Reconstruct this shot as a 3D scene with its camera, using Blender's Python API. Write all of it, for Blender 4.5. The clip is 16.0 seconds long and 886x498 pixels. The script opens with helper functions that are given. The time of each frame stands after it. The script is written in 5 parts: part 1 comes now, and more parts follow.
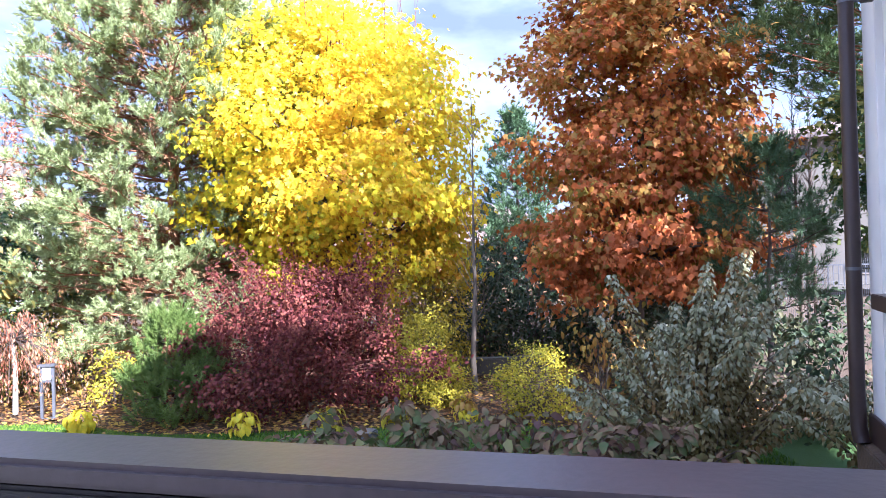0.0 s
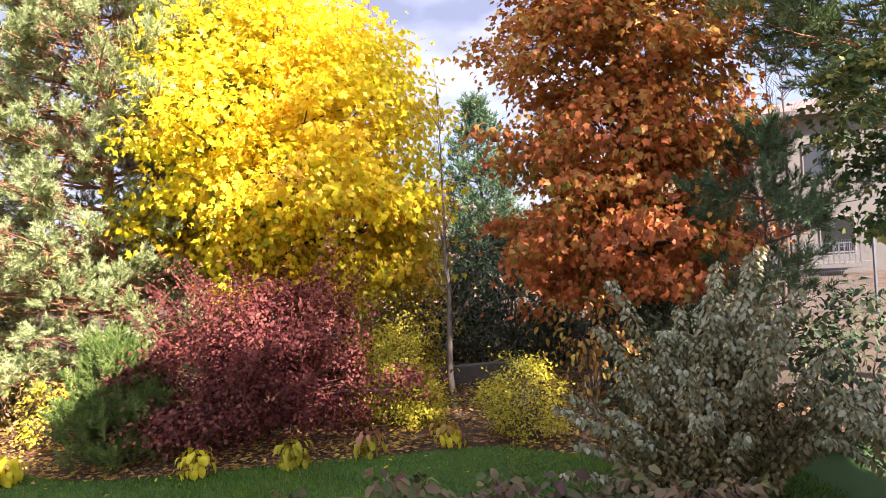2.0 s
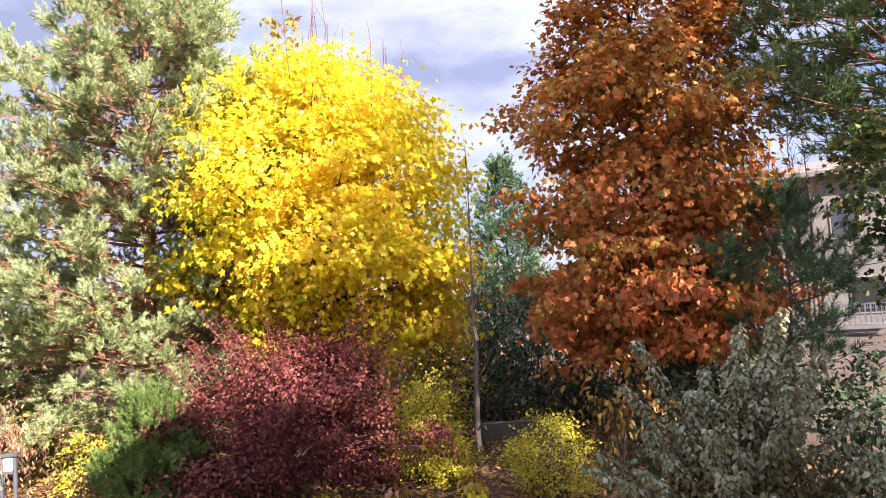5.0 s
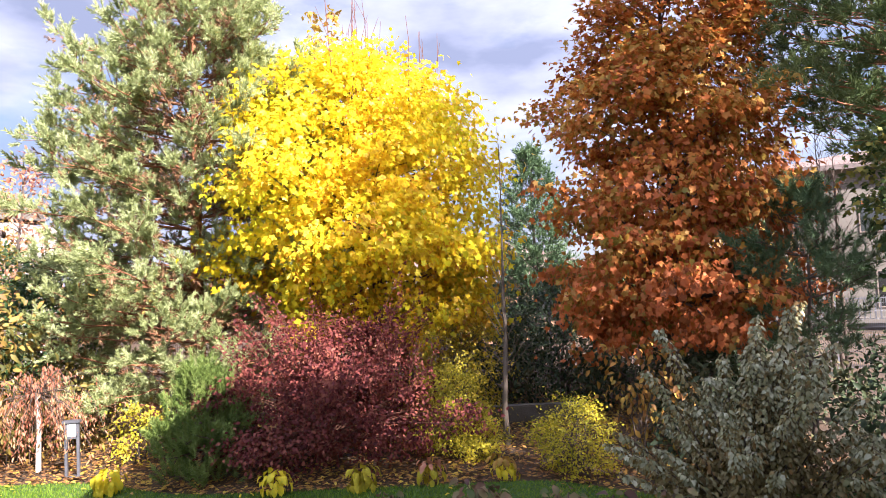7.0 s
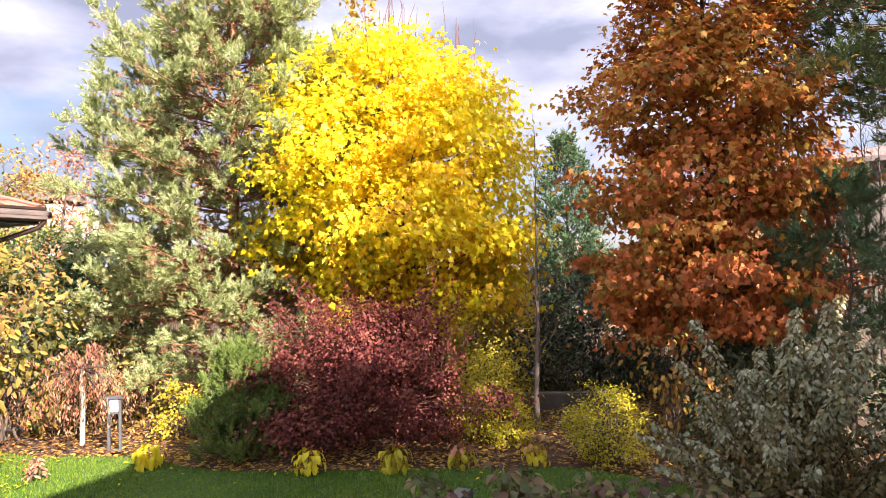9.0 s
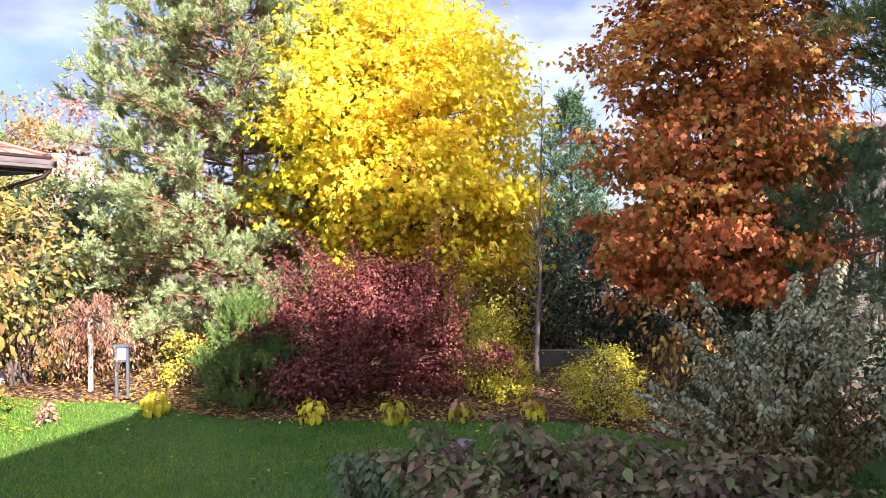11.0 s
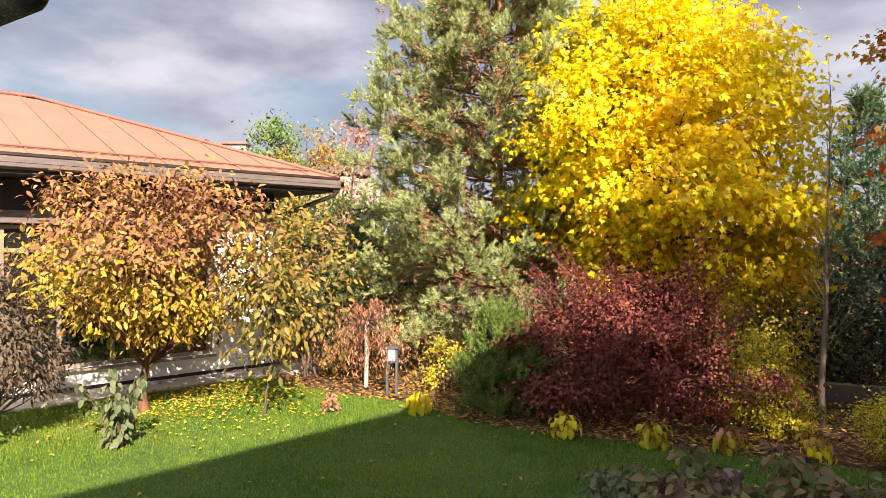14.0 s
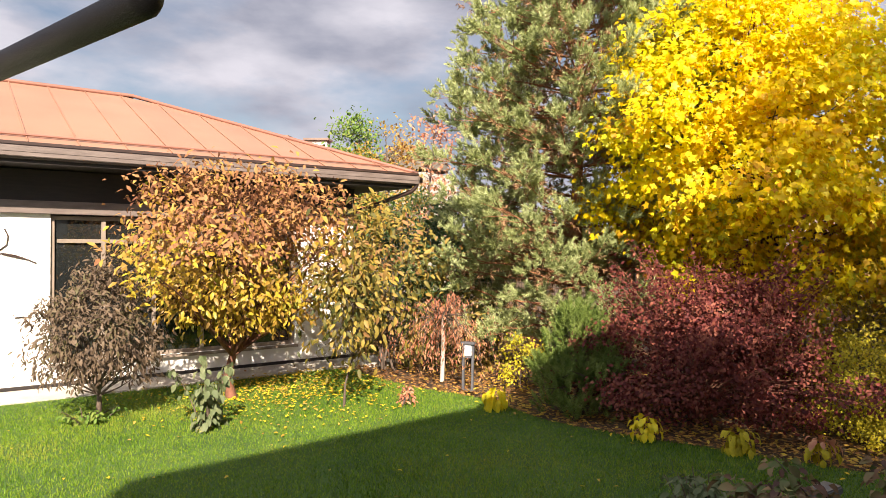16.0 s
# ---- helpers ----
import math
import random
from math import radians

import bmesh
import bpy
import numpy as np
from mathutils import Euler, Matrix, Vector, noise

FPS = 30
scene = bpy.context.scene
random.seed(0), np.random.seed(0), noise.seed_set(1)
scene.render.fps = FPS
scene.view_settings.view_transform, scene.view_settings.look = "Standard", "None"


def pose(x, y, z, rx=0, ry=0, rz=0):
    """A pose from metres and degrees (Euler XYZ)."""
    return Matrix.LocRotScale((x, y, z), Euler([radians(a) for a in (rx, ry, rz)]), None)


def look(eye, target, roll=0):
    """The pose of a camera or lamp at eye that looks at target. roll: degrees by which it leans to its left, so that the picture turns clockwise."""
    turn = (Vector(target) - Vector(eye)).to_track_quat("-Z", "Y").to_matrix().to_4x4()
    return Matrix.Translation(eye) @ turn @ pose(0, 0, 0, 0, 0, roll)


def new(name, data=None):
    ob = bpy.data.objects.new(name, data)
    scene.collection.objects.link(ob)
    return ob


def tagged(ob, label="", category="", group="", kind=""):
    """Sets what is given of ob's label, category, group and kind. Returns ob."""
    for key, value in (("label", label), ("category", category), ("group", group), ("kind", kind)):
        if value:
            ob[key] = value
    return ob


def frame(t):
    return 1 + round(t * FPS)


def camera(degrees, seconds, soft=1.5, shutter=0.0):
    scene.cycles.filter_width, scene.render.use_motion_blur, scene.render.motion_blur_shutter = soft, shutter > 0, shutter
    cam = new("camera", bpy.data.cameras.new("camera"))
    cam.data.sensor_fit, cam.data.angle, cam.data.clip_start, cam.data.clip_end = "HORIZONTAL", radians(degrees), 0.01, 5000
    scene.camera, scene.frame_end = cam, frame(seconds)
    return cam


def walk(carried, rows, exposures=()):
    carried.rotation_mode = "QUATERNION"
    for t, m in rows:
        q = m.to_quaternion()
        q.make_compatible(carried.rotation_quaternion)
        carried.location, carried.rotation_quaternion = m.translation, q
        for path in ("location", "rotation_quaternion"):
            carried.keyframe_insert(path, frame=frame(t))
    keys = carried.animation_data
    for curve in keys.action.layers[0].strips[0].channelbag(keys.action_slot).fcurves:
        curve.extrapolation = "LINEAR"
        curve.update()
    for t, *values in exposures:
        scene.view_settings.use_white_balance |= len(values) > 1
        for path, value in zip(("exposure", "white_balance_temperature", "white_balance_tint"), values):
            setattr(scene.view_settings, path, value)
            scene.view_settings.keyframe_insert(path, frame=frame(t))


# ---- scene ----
cam = camera(66.1, 16.0, 0.35)
PATH = [
    (0, (0.6, -0.25, 2.45), (0.634, 1.75, 2.449), -1.8),
    (0.2, (0.7, -0.05, 2.48), (0.844, 1.943, 2.554), -2.3),
    (0.5, (0.69, 0.2, 2.53), (0.858, 2.191, 2.62), -2.3),
    (1, (0.5, 0.38, 2.58), (0.526, 2.37, 2.774), -2.8),
    (1.5, (0.501, 0.629, 2.62), (0.539, 2.628, 2.687), -3.3),
    (2, (0.452, 0.74, 2.63), (0.608, 2.734, 2.598), -4.1),
    (2.5, (0.465, 0.787, 2.63), (0.581, 2.784, 2.626), -3.6),
    (3, (0.504, 0.802, 2.64), (0.664, 2.788, 2.809), -4.0),
    (3.5, (0.492, 0.776, 2.64), (0.606, 2.759, 2.877), -3.5),
    (4, (0.476, 0.775, 2.64), (0.57, 2.759, 2.871), -3.0),
    (4.2, (0.465, 0.756, 2.64), (0.555, 2.75, 2.771), -3.1),
    (6.3, (0.218, -0.118, 2.72), (0.319, 1.874, 2.872), -4.1),
    (6.5, (0.21, -0.127, 2.72), (0.306, 1.865, 2.869), -4.1),
    (7, (0.212, -0.103, 2.72), (0.235, 1.895, 2.814), -2.5),
    (7.5, (0.226, -0.119, 2.72), (0.255, 1.88, 2.781), -1.9),
    (8, (0.208, -0.126, 2.72), (0.186, 1.873, 2.791), -1.9),
    (8.2, (0.206, -0.111, 2.72), (0.135, 1.887, 2.789), -2.2),
    (10.3, (0.112, -0.21, 2.703), (0.056, 1.789, 2.702), -0.4),
    (10.5, (0.122, -0.201, 2.71), (0.035, 1.797, 2.67), -0.2),
    (11, (0.133, -0.2, 2.708), (0.056, 1.797, 2.642), -0.3),
    (11.5, (0.147, -0.202, 2.693), (0.071, 1.796, 2.645), -0.3),
    (12, (0.114, -0.204, 2.702), (-0.014, 1.791, 2.655), -0.3),
    (12.5, (0.104, -0.19, 2.705), (-0.229, 1.782, 2.666), -1.1),
    (13, (0.11, -0.171, 2.677), (-0.449, 1.749, 2.651), -1.6),
    (13.5, (0.152, -0.129, 2.655), (-0.517, 1.756, 2.633), -0.7),
    (14, (0.127, -0.144, 2.634), (-0.669, 1.691, 2.621), 0.1),
    (14.5, (0.14, -0.144, 2.627), (-0.748, 1.647, 2.569), 0.5),
    (15, (0.13, -0.13, 2.625), (-0.804, 1.637, 2.557), 0.7),
    (15.5, (0.12, -0.135, 2.64), (-0.827, 1.626, 2.588), 0.6),
    (16, (0.085, -0.155, 2.643), (-0.908, 1.581, 2.615), 0.8),
]
EXPOSURES = [(0.0, 2.34, 5100, 22), (0.7, 2.22, 5400, 22), (2.0, 2.08, 6300, 24), (2.7, 2.16, 5200, 22), (3.5, 1.95, 6100, 24), (7.0, 1.98, 6100, 24), (10.4, 1.92, 7000, 22), (11.2, 2.08, 5500, 22), (12.4, 1.95, 5900, 22), (13.5, 1.5, 6900, 18), (14.5, 1.46, 7300, 17), (16.0, 1.42, 7300, 17)]
walk(cam, [(t, look(e, g, r)) for t, e, g, r in PATH], EXPOSURES)

# ---- world, sun ----
SUN = Vector((0.611, -0.789, 0.70)).normalized()
world = bpy.data.worlds.new("world")
scene.world = world
world.use_nodes = True
wn, wl = world.node_tree.nodes, world.node_tree.links
wn.clear()
w_out = wn.new("ShaderNodeOutputWorld")
w_bg = wn.new("ShaderNodeBackground")
w_sky = wn.new("ShaderNodeTexSky")
w_sky.sky_type = "NISHITA"
w_sky.sun_disc = False
w_sky.sun_elevation = math.asin(SUN.z)
w_sky.sun_rotation = math.atan2(SUN.x, SUN.y)
w_tc = wn.new("ShaderNodeTexCoord")
w_map = wn.new("ShaderNodeMapping")
w_map.inputs["Scale"].default_value = (1.6, 1.6, 4.2)
w_n1 = wn.new("ShaderNodeTexNoise")
w_n1.inputs["Scale"].default_value = 1.5
w_n1.inputs["Detail"].default_value = 8
w_n1.inputs["Roughness"].default_value = 0.56
w_n2 = wn.new("ShaderNodeTexNoise")
w_n2.inputs["Scale"].default_value = 2.6
w_n2.inputs["Detail"].default_value = 6
w_cov = wn.new("ShaderNodeValToRGB")
w_cov.color_ramp.elements[0].position = 0.36
w_cov.color_ramp.elements[1].position = 0.52
w_shade = wn.new("ShaderNodeValToRGB")
w_shade.color_ramp.elements[0].position = 0.34
w_shade.color_ramp.elements[0].color = (3.0, 3.5, 4.7, 1)
w_shade.color_ramp.elements[1].position = 0.62
w_shade.color_ramp.elements[1].color = (6.9, 7.4, 8.7, 1)
w_mix = wn.new("ShaderNodeMixRGB")
wl.new(w_tc.outputs["Generated"], w_map.inputs["Vector"])
wl.new(w_map.outputs["Vector"], w_n1.inputs["Vector"])
wl.new(w_map.outputs["Vector"], w_n2.inputs["Vector"])
wl.new(w_n1.outputs["Fac"], w_cov.inputs["Fac"])
wl.new(w_n2.outputs["Fac"], w_shade.inputs["Fac"])
wl.new(w_cov.outputs["Color"], w_mix.inputs["Fac"])
wl.new(w_sky.outputs["Color"], w_mix.inputs["Color1"])
wl.new(w_shade.outputs["Color"], w_mix.inputs["Color2"])
w_dot = wn.new("ShaderNodeVectorMath")
w_dot.operation = "DOT_PRODUCT"
w_dot.inputs[1].default_value = SUN
wl.new(w_tc.outputs["Generated"], w_dot.inputs[0])
w_rng = wn.new("ShaderNodeMapRange")
w_rng.interpolation_type = "SMOOTHSTEP"
w_rng.inputs["From Min"].default_value, w_rng.inputs["From Max"].default_value = -0.55, 0.95
w_rng.inputs["To Min"].default_value, w_rng.inputs["To Max"].default_value = 0.85, 1.7
wl.new(w_dot.outputs["Value"], w_rng.inputs["Value"])
w_glow = wn.new("ShaderNodeVectorMath")
w_glow.operation = "SCALE"
wl.new(w_mix.outputs["Color"], w_glow.inputs[0])
wl.new(w_rng.outputs["Result"], w_glow.inputs["Scale"])
wl.new(w_glow.outputs["Vector"], w_bg.inputs["Color"])
wl.new(w_bg.outputs["Background"], w_out.inputs["Surface"])
w_bg.inputs["Strength"].default_value = 0.047
sun = new("sun", bpy.data.lights.new("sun", "SUN"))
sun.data.energy = 5.0
sun.data.angle = radians(0.6)
sun.data.color = (1.0, 0.93, 0.82)
sun.matrix_world = look(SUN * 60, (0, 0, 0))


# ---- materials ----
def node_material(name):
    m = bpy.data.materials.new(name)
    m.use_nodes = True
    n, l = m.node_tree.nodes, m.node_tree.links
    return m, n, l, n["Principled BSDF"]


def surface(name, a, b, scale=6.0, fine=60.0, rough=0.8, bump=0.15, metal=0.0, stain=0.25, stretch=(1, 1, 1), per_object=0.0):
    """A surface with broad stains, fine grain and relief."""
    m, n, l, bsdf = node_material(name)
    tc, mp = n.new("ShaderNodeTexCoord"), n.new("ShaderNodeMapping")
    mp.inputs["Scale"].default_value = stretch
    l.new(tc.outputs["Object"], mp.inputs["Vector"])
    big, small = n.new("ShaderNodeTexNoise"), n.new("ShaderNodeTexNoise")
    big.inputs["Scale"].default_value, big.inputs["Detail"].default_value = scale, 6
    small.inputs["Scale"].default_value, small.inputs["Detail"].default_value = fine, 4
    for x in (big, small):
        l.new(mp.outputs["Vector"], x.inputs["Vector"])
    ramp = n.new("ShaderNodeValToRGB")
    ramp.color_ramp.elements[0].position, ramp.color_ramp.elements[1].position = 0.3, 0.7
    ramp.color_ramp.elements[0].color, ramp.color_ramp.elements[1].color = (*a, 1), (*b, 1)
    l.new(big.outputs["Fac"], ramp.inputs["Fac"])
    mix = n.new("ShaderNodeMixRGB")
    mix.blend_type = "OVERLAY"
    mix.inputs["Fac"].default_value = stain
    l.new(ramp.outputs["Color"], mix.inputs["Color1"])
    l.new(small.outputs["Fac"], mix.inputs["Color2"])
    last = mix.outputs["Color"]
    if per_object:
        info, hsv, mr = n.new("ShaderNodeObjectInfo"), n.new("ShaderNodeHueSaturation"), n.new("ShaderNodeMapRange")
        mr.inputs["To Min"].default_value, mr.inputs["To Max"].default_value = 1 - per_object, 1 + per_object
        l.new(info.outputs["Random"], mr.inputs["Value"])
        l.new(mr.outputs["Result"], hsv.inputs["Value"])
        l.new(last, hsv.inputs["Color"])
        last = hsv.outputs["Color"]
    l.new(last, bsdf.inputs["Base Color"])
    bp = n.new("ShaderNodeBump")
    bp.inputs["Strength"].default_value, bp.inputs["Distance"].default_value = bump, 0.02
    l.new(small.outputs["Fac"], bp.inputs["Height"])
    l.new(bp.outputs["Normal"], bsdf.inputs["Normal"])
    bsdf.inputs["Roughness"].default_value, bsdf.inputs["Metallic"].default_value = rough, metal
    return m


def foliage(name, colours, rough=0.55, through_light=0.35, patch=0.9, grain=0.85, gloss=0.25):
    """Leaves or needles: a colour for each leaf, shifted by broad patches, with some light passing through."""
    m, n, l, bsdf = node_material(name)
    geo, tc, noi = n.new("ShaderNodeNewGeometry"), n.new("ShaderNodeTexCoord"), n.new("ShaderNodeTexNoise")
    noi.inputs["Scale"].default_value, noi.inputs["Detail"].default_value = patch, 3
    l.new(tc.outputs["Object"], noi.inputs["Vector"])
    add, half = n.new("ShaderNodeMath"), n.new("ShaderNodeMath")
    add.operation, half.operation = "ADD", "MULTIPLY_ADD"
    half.inputs[1].default_value, half.inputs[2].default_value = 1.9, -0.95
    l.new(noi.outputs["Fac"], half.inputs[0])
    sc = n.new("ShaderNodeMath")
    sc.operation = "MULTIPLY_ADD"
    sc.inputs[1].default_value, sc.inputs[2].default_value = grain, 0.5 - grain / 2
    l.new(geo.outputs["Random Per Island"], sc.inputs[0])
    l.new(sc.outputs[0], add.inputs[0])
    l.new(half.outputs[0], add.inputs[1])
    ramp = n.new("ShaderNodeValToRGB")
    el = ramp.color_ramp.elements
    while len(el) < len(colours):
        el.new(0.5)
    for i, c in enumerate(colours):
        el[i].position, el[i].color = i / (len(colours) - 1), (*c, 1)
    l.new(add.outputs[0], ramp.inputs["Fac"])
    l.new(ramp.outputs["Color"], bsdf.inputs["Base Color"])
    bsdf.inputs["Roughness"].default_value = rough
    bsdf.inputs["Specular IOR Level"].default_value = gloss
    if through_light:
        tr, mx = n.new("ShaderNodeBsdfTranslucent"), n.new("ShaderNodeMixShader")
        mx.inputs["Fac"].default_value = through_light
        l.new(ramp.outputs["Color"], tr.inputs["Color"])
        l.new(bsdf.outputs[0], mx.inputs[1])
        l.new(tr.outputs[0], mx.inputs[2])
        l.new(mx.outputs[0], n["Material Output"].inputs["Surface"])
    return m


M_SOIL = surface("soil", (0.05, 0.032, 0.02), (0.12, 0.075, 0.04), 1.3, 38, 0.95, 0.7, stain=0.6)
M_LAWN = surface("lawn_turf", (0.03, 0.075, 0.01), (0.06, 0.12, 0.018), 0.9, 90, 0.95, 0.8, stain=0.5)
M_GRASS = foliage("grass_blade", [(0.042, 0.115, 0.008), (0.11, 0.215, 0.015), (0.175, 0.275, 0.022), (0.25, 0.28, 0.042)], 0.6, 0.3, 0.5)
M_PINEBARK = surface("pine_bark", (0.16, 0.06, 0.03), (0.40, 0.17, 0.08), 9, 40, 0.9, 0.7, stretch=(1, 1, 0.35))
M_BARK = surface("grey_brown_bark", (0.05, 0.038, 0.028), (0.14, 0.10, 0.075), 8, 60, 0.9, 0.6, stretch=(1, 1, 0.3))
M_GREYBARK = surface("pale_grey_bark", (0.09, 0.07, 0.05), (0.17, 0.135, 0.10), 8, 60, 0.9, 0.4, stretch=(1, 1, 0.3))
M_REDBARK = surface("reddish_bark", (0.09, 0.035, 0.02), (0.22, 0.09, 0.05), 8, 60, 0.85, 0.5, stretch=(1, 1, 0.3))
M_PINE = foliage("blue_green_needles", [(0.14, 0.165, 0.055), (0.31, 0.36, 0.14), (0.45, 0.51, 0.24), (0.55, 0.58, 0.33)], 0.5, 0.35, 2.2, 0.4)
M_PINEDARK = foliage("deep_green_needles", [(0.04, 0.075, 0.03), (0.09, 0.155, 0.07), (0.16, 0.24, 0.11)], 0.5, 0.2, 2.2, 0.4)
M_YELLOW = foliage("yellow_maple_leaf", [(0.68, 0.43, 0.012), (0.82, 0.62, 0.016), (0.88, 0.75, 0.025), (0.70, 0.68, 0.025)], 0.42, 0.55, 0.6, 0.9, 0.35)
M_RUSSET = foliage("russet_maple_leaf", [(0.29, 0.085, 0.022), (0.46, 0.14, 0.03), (0.57, 0.22, 0.042), (0.30, 0.20, 0.026), (0.62, 0.35, 0.09)], 0.55, 0.38, 0.6, 0.9, 0.25)
M_PURPLE = foliage("wine_red_leaf", [(0.07, 0.015, 0.016), (0.135, 0.03, 0.027), (0.19, 0.048, 0.038), (0.28, 0.095, 0.06)], 0.6, 0.3, 2.4, 0.9, 0.2)
M_AMBER = foliage("amber_leaf", [(0.26, 0.12, 0.04), (0.40, 0.22, 0.05), (0.48, 0.32, 0.06), (0.34, 0.27, 0.05)], 0.5, 0.35, 0.8)
M_GOLDGREEN = foliage("yellow_green_leaf", [(0.24, 0.22, 0.02), (0.46, 0.36, 0.03), (0.60, 0.44, 0.03)], 0.5, 0.35, 0.9)
M_SILVER = foliage("pale_variegated_leaf", [(0.09, 0.06, 0.02), (0.17, 0.13, 0.048), (0.24, 0.20, 0.085), (0.32, 0.28, 0.14), (0.22, 0.13, 0.045)], 0.6, 0.25, 1.8, 0.9, 0.15)
M_DUSTY = foliage("faded_brown_leaf", [(0.06, 0.04, 0.026), (0.105, 0.072, 0.046), (0.15, 0.105, 0.068), (0.10, 0.09, 0.04)], 0.6, 0.2, 1.8)
M_FADED = foliage("fading_hydrangea_leaf", [(0.10, 0.05, 0.04), (0.17, 0.10, 0.055), (0.09, 0.13, 0.04), (0.24, 0.14, 0.08), (0.22, 0.23, 0.08)], 0.55, 0.25, 2.4)
M_DARKLEAF = foliage("dark_green_leaf", [(0.02, 0.05, 0.015), (0.05, 0.10, 0.03), (0.12, 0.15, 0.04), (0.30, 0.26, 0.05)], 0.5, 0.3, 0.5)
M_EVERGREEN = foliage("dark_evergreen_leaf", [(0.025, 0.045, 0.02), (0.05, 0.075, 0.035), (0.085, 0.11, 0.05), (0.13, 0.11, 0.05)], 0.55, 0.2, 0.6)
M_HOSTA = foliage("yellow_hosta_leaf", [(0.66, 0.50, 0.02), (0.82, 0.66, 0.03), (0.58, 0.56, 0.05)], 0.45, 0.35, 2.0)
M_RUST = foliage("rust_red_leaf", [(0.36, 0.12, 0.07), (0.50, 0.22, 0.13), (0.60, 0.36, 0.19)], 0.55, 0.3, 1.0)
M_LITTER = foliage("fallen_leaf", [(0.12, 0.06, 0.03), (0.25, 0.12, 0.05), (0.44, 0.24, 0.06), (0.58, 0.42, 0.06)], 0.7, 0.15, 0.4)
M_LAWNLEAF = foliage("yellow_fallen_leaf", [(0.30, 0.17, 0.03), (0.52, 0.36, 0.025), (0.66, 0.50, 0.03), (0.42, 0.26, 0.07)], 0.6, 0.2, 0.8)
M_EMBER = foliage("orange_red_leaf", [(0.26, 0.085, 0.025), (0.48, 0.13, 0.035), (0.58, 0.19, 0.06), (0.20, 0.16, 0.025)], 0.5, 0.3, 1.1)
M_PERSIMMON = foliage("tawny_yellow_leaf", [(0.20, 0.12, 0.03), (0.38, 0.23, 0.035), (0.48, 0.34, 0.035), (0.25, 0.25, 0.03)], 0.45, 0.35, 1.6, 0.85, 0.35)
M_GOLDORANGE = foliage("golden_orange_leaf", [(0.52, 0.25, 0.015), (0.64, 0.40, 0.015), (0.66, 0.52, 0.02), (0.34, 0.38, 0.02)], 0.5, 0.4, 0.9)
M_COPPER = foliage("copper_brown_leaf", [(0.15, 0.065, 0.036), (0.28, 0.13, 0.06), (0.38, 0.20, 0.085), (0.42, 0.27, 0.06)], 0.6, 0.3, 1.4, 0.85, 0.2)
M_EASTPINE = foliage("warm_green_needles", [(0.05, 0.08, 0.025), (0.13, 0.19, 0.065), (0.26, 0.32, 0.12)], 0.5, 0.25, 1.4, 0.4)
M_DEADNEEDLE = foliage("dead_brown_needles", [(0.12, 0.06, 0.03), (0.26, 0.14, 0.07), (0.36, 0.22, 0.12)], 0.7, 0.1, 2.0)
M_GREEN = foliage("fresh_green_leaf", [(0.06, 0.13, 0.02), (0.12, 0.22, 0.04), (0.22, 0.28, 0.06)], 0.6, 0.35, 0.8)
M_SILVERTIP = foliage("whitish_leaf", [(0.20, 0.20, 0.095), (0.31, 0.31, 0.18), (0.48, 0.48, 0.33)], 0.6, 0.22, 1.8, 0.9, 0.15)
M_YOUNGPINE = foliage("young_pine_needles", [(0.05, 0.085, 0.018), (0.11, 0.17, 0.035), (0.20, 0.27, 0.065), (0.30, 0.36, 0.11)], 0.5, 0.2, 2.6, 0.4)
M_OLIVE = foliage("olive_amber_leaf", [(0.05, 0.06, 0.015), (0.15, 0.13, 0.03), (0.34, 0.25, 0.05), (0.28, 0.15, 0.06)], 0.55, 0.3, 0.9)
M_SAGE = foliage("sage_green_leaf", [(0.07, 0.10, 0.04), (0.13, 0.16, 0.075), (0.20, 0.22, 0.11)], 0.6, 0.25, 1.2)
M_SPIREA = foliage("golden_green_leaf", [(0.26, 0.25, 0.022), (0.46, 0.40, 0.03), (0.62, 0.50, 0.035)], 0.55, 0.35, 1.4)
M_STUCCO = surface("white_stucco", (0.72, 0.70, 0.66), (0.80, 0.78, 0.74), 1.2, 160, 0.9, 0.12, stain=0.12)
# dark wood, taken near black so that shade is part of its colour
M_DARKWOOD_SHADE = surface("dark_wood_and_shade", (0.008, 0.006, 0.005), (0.018, 0.012, 0.010), 3, 70, 0.6, 0.2, stretch=(1, 1, 8))
M_FASCIA = surface("brown_fascia", (0.11, 0.085, 0.075), (0.17, 0.135, 0.12), 3, 60, 0.55, 0.15, stretch=(1, 6, 6))
M_ROOF = surface("terracotta_metal", (0.27, 0.135, 0.088), (0.32, 0.165, 0.108), 0.8, 90, 0.5, 0.05, stain=0.12, per_object=0.04)
M_ROOFEDGE = surface("terracotta_trim", (0.20, 0.085, 0.06), (0.25, 0.11, 0.075), 2, 90, 0.5, 0.05, stain=0.12)
M_FRAME = surface("beige_window_frame", (0.20, 0.16, 0.125), (0.26, 0.21, 0.17), 3, 80, 0.5, 0.08)
M_BROWNMETAL = surface("dark_brown_metal", (0.030, 0.018, 0.015), (0.05, 0.03, 0.026), 3, 90, 0.42, 0.05)
M_RAIL = surface("smooth_brown_rail", (0.06, 0.045, 0.045), (0.09, 0.07, 0.07), 4, 90, 0.35, 0.03)
M_CONCRETE = surface("pale_concrete", (0.34, 0.31, 0.27), (0.50, 0.46, 0.40), 2.5, 70, 0.9, 0.3, stain=0.35)
M_GREYMETAL = surface("grey_metal", (0.10, 0.105, 0.115), (0.16, 0.165, 0.18), 5, 90, 0.45, 0.05, 0.4)
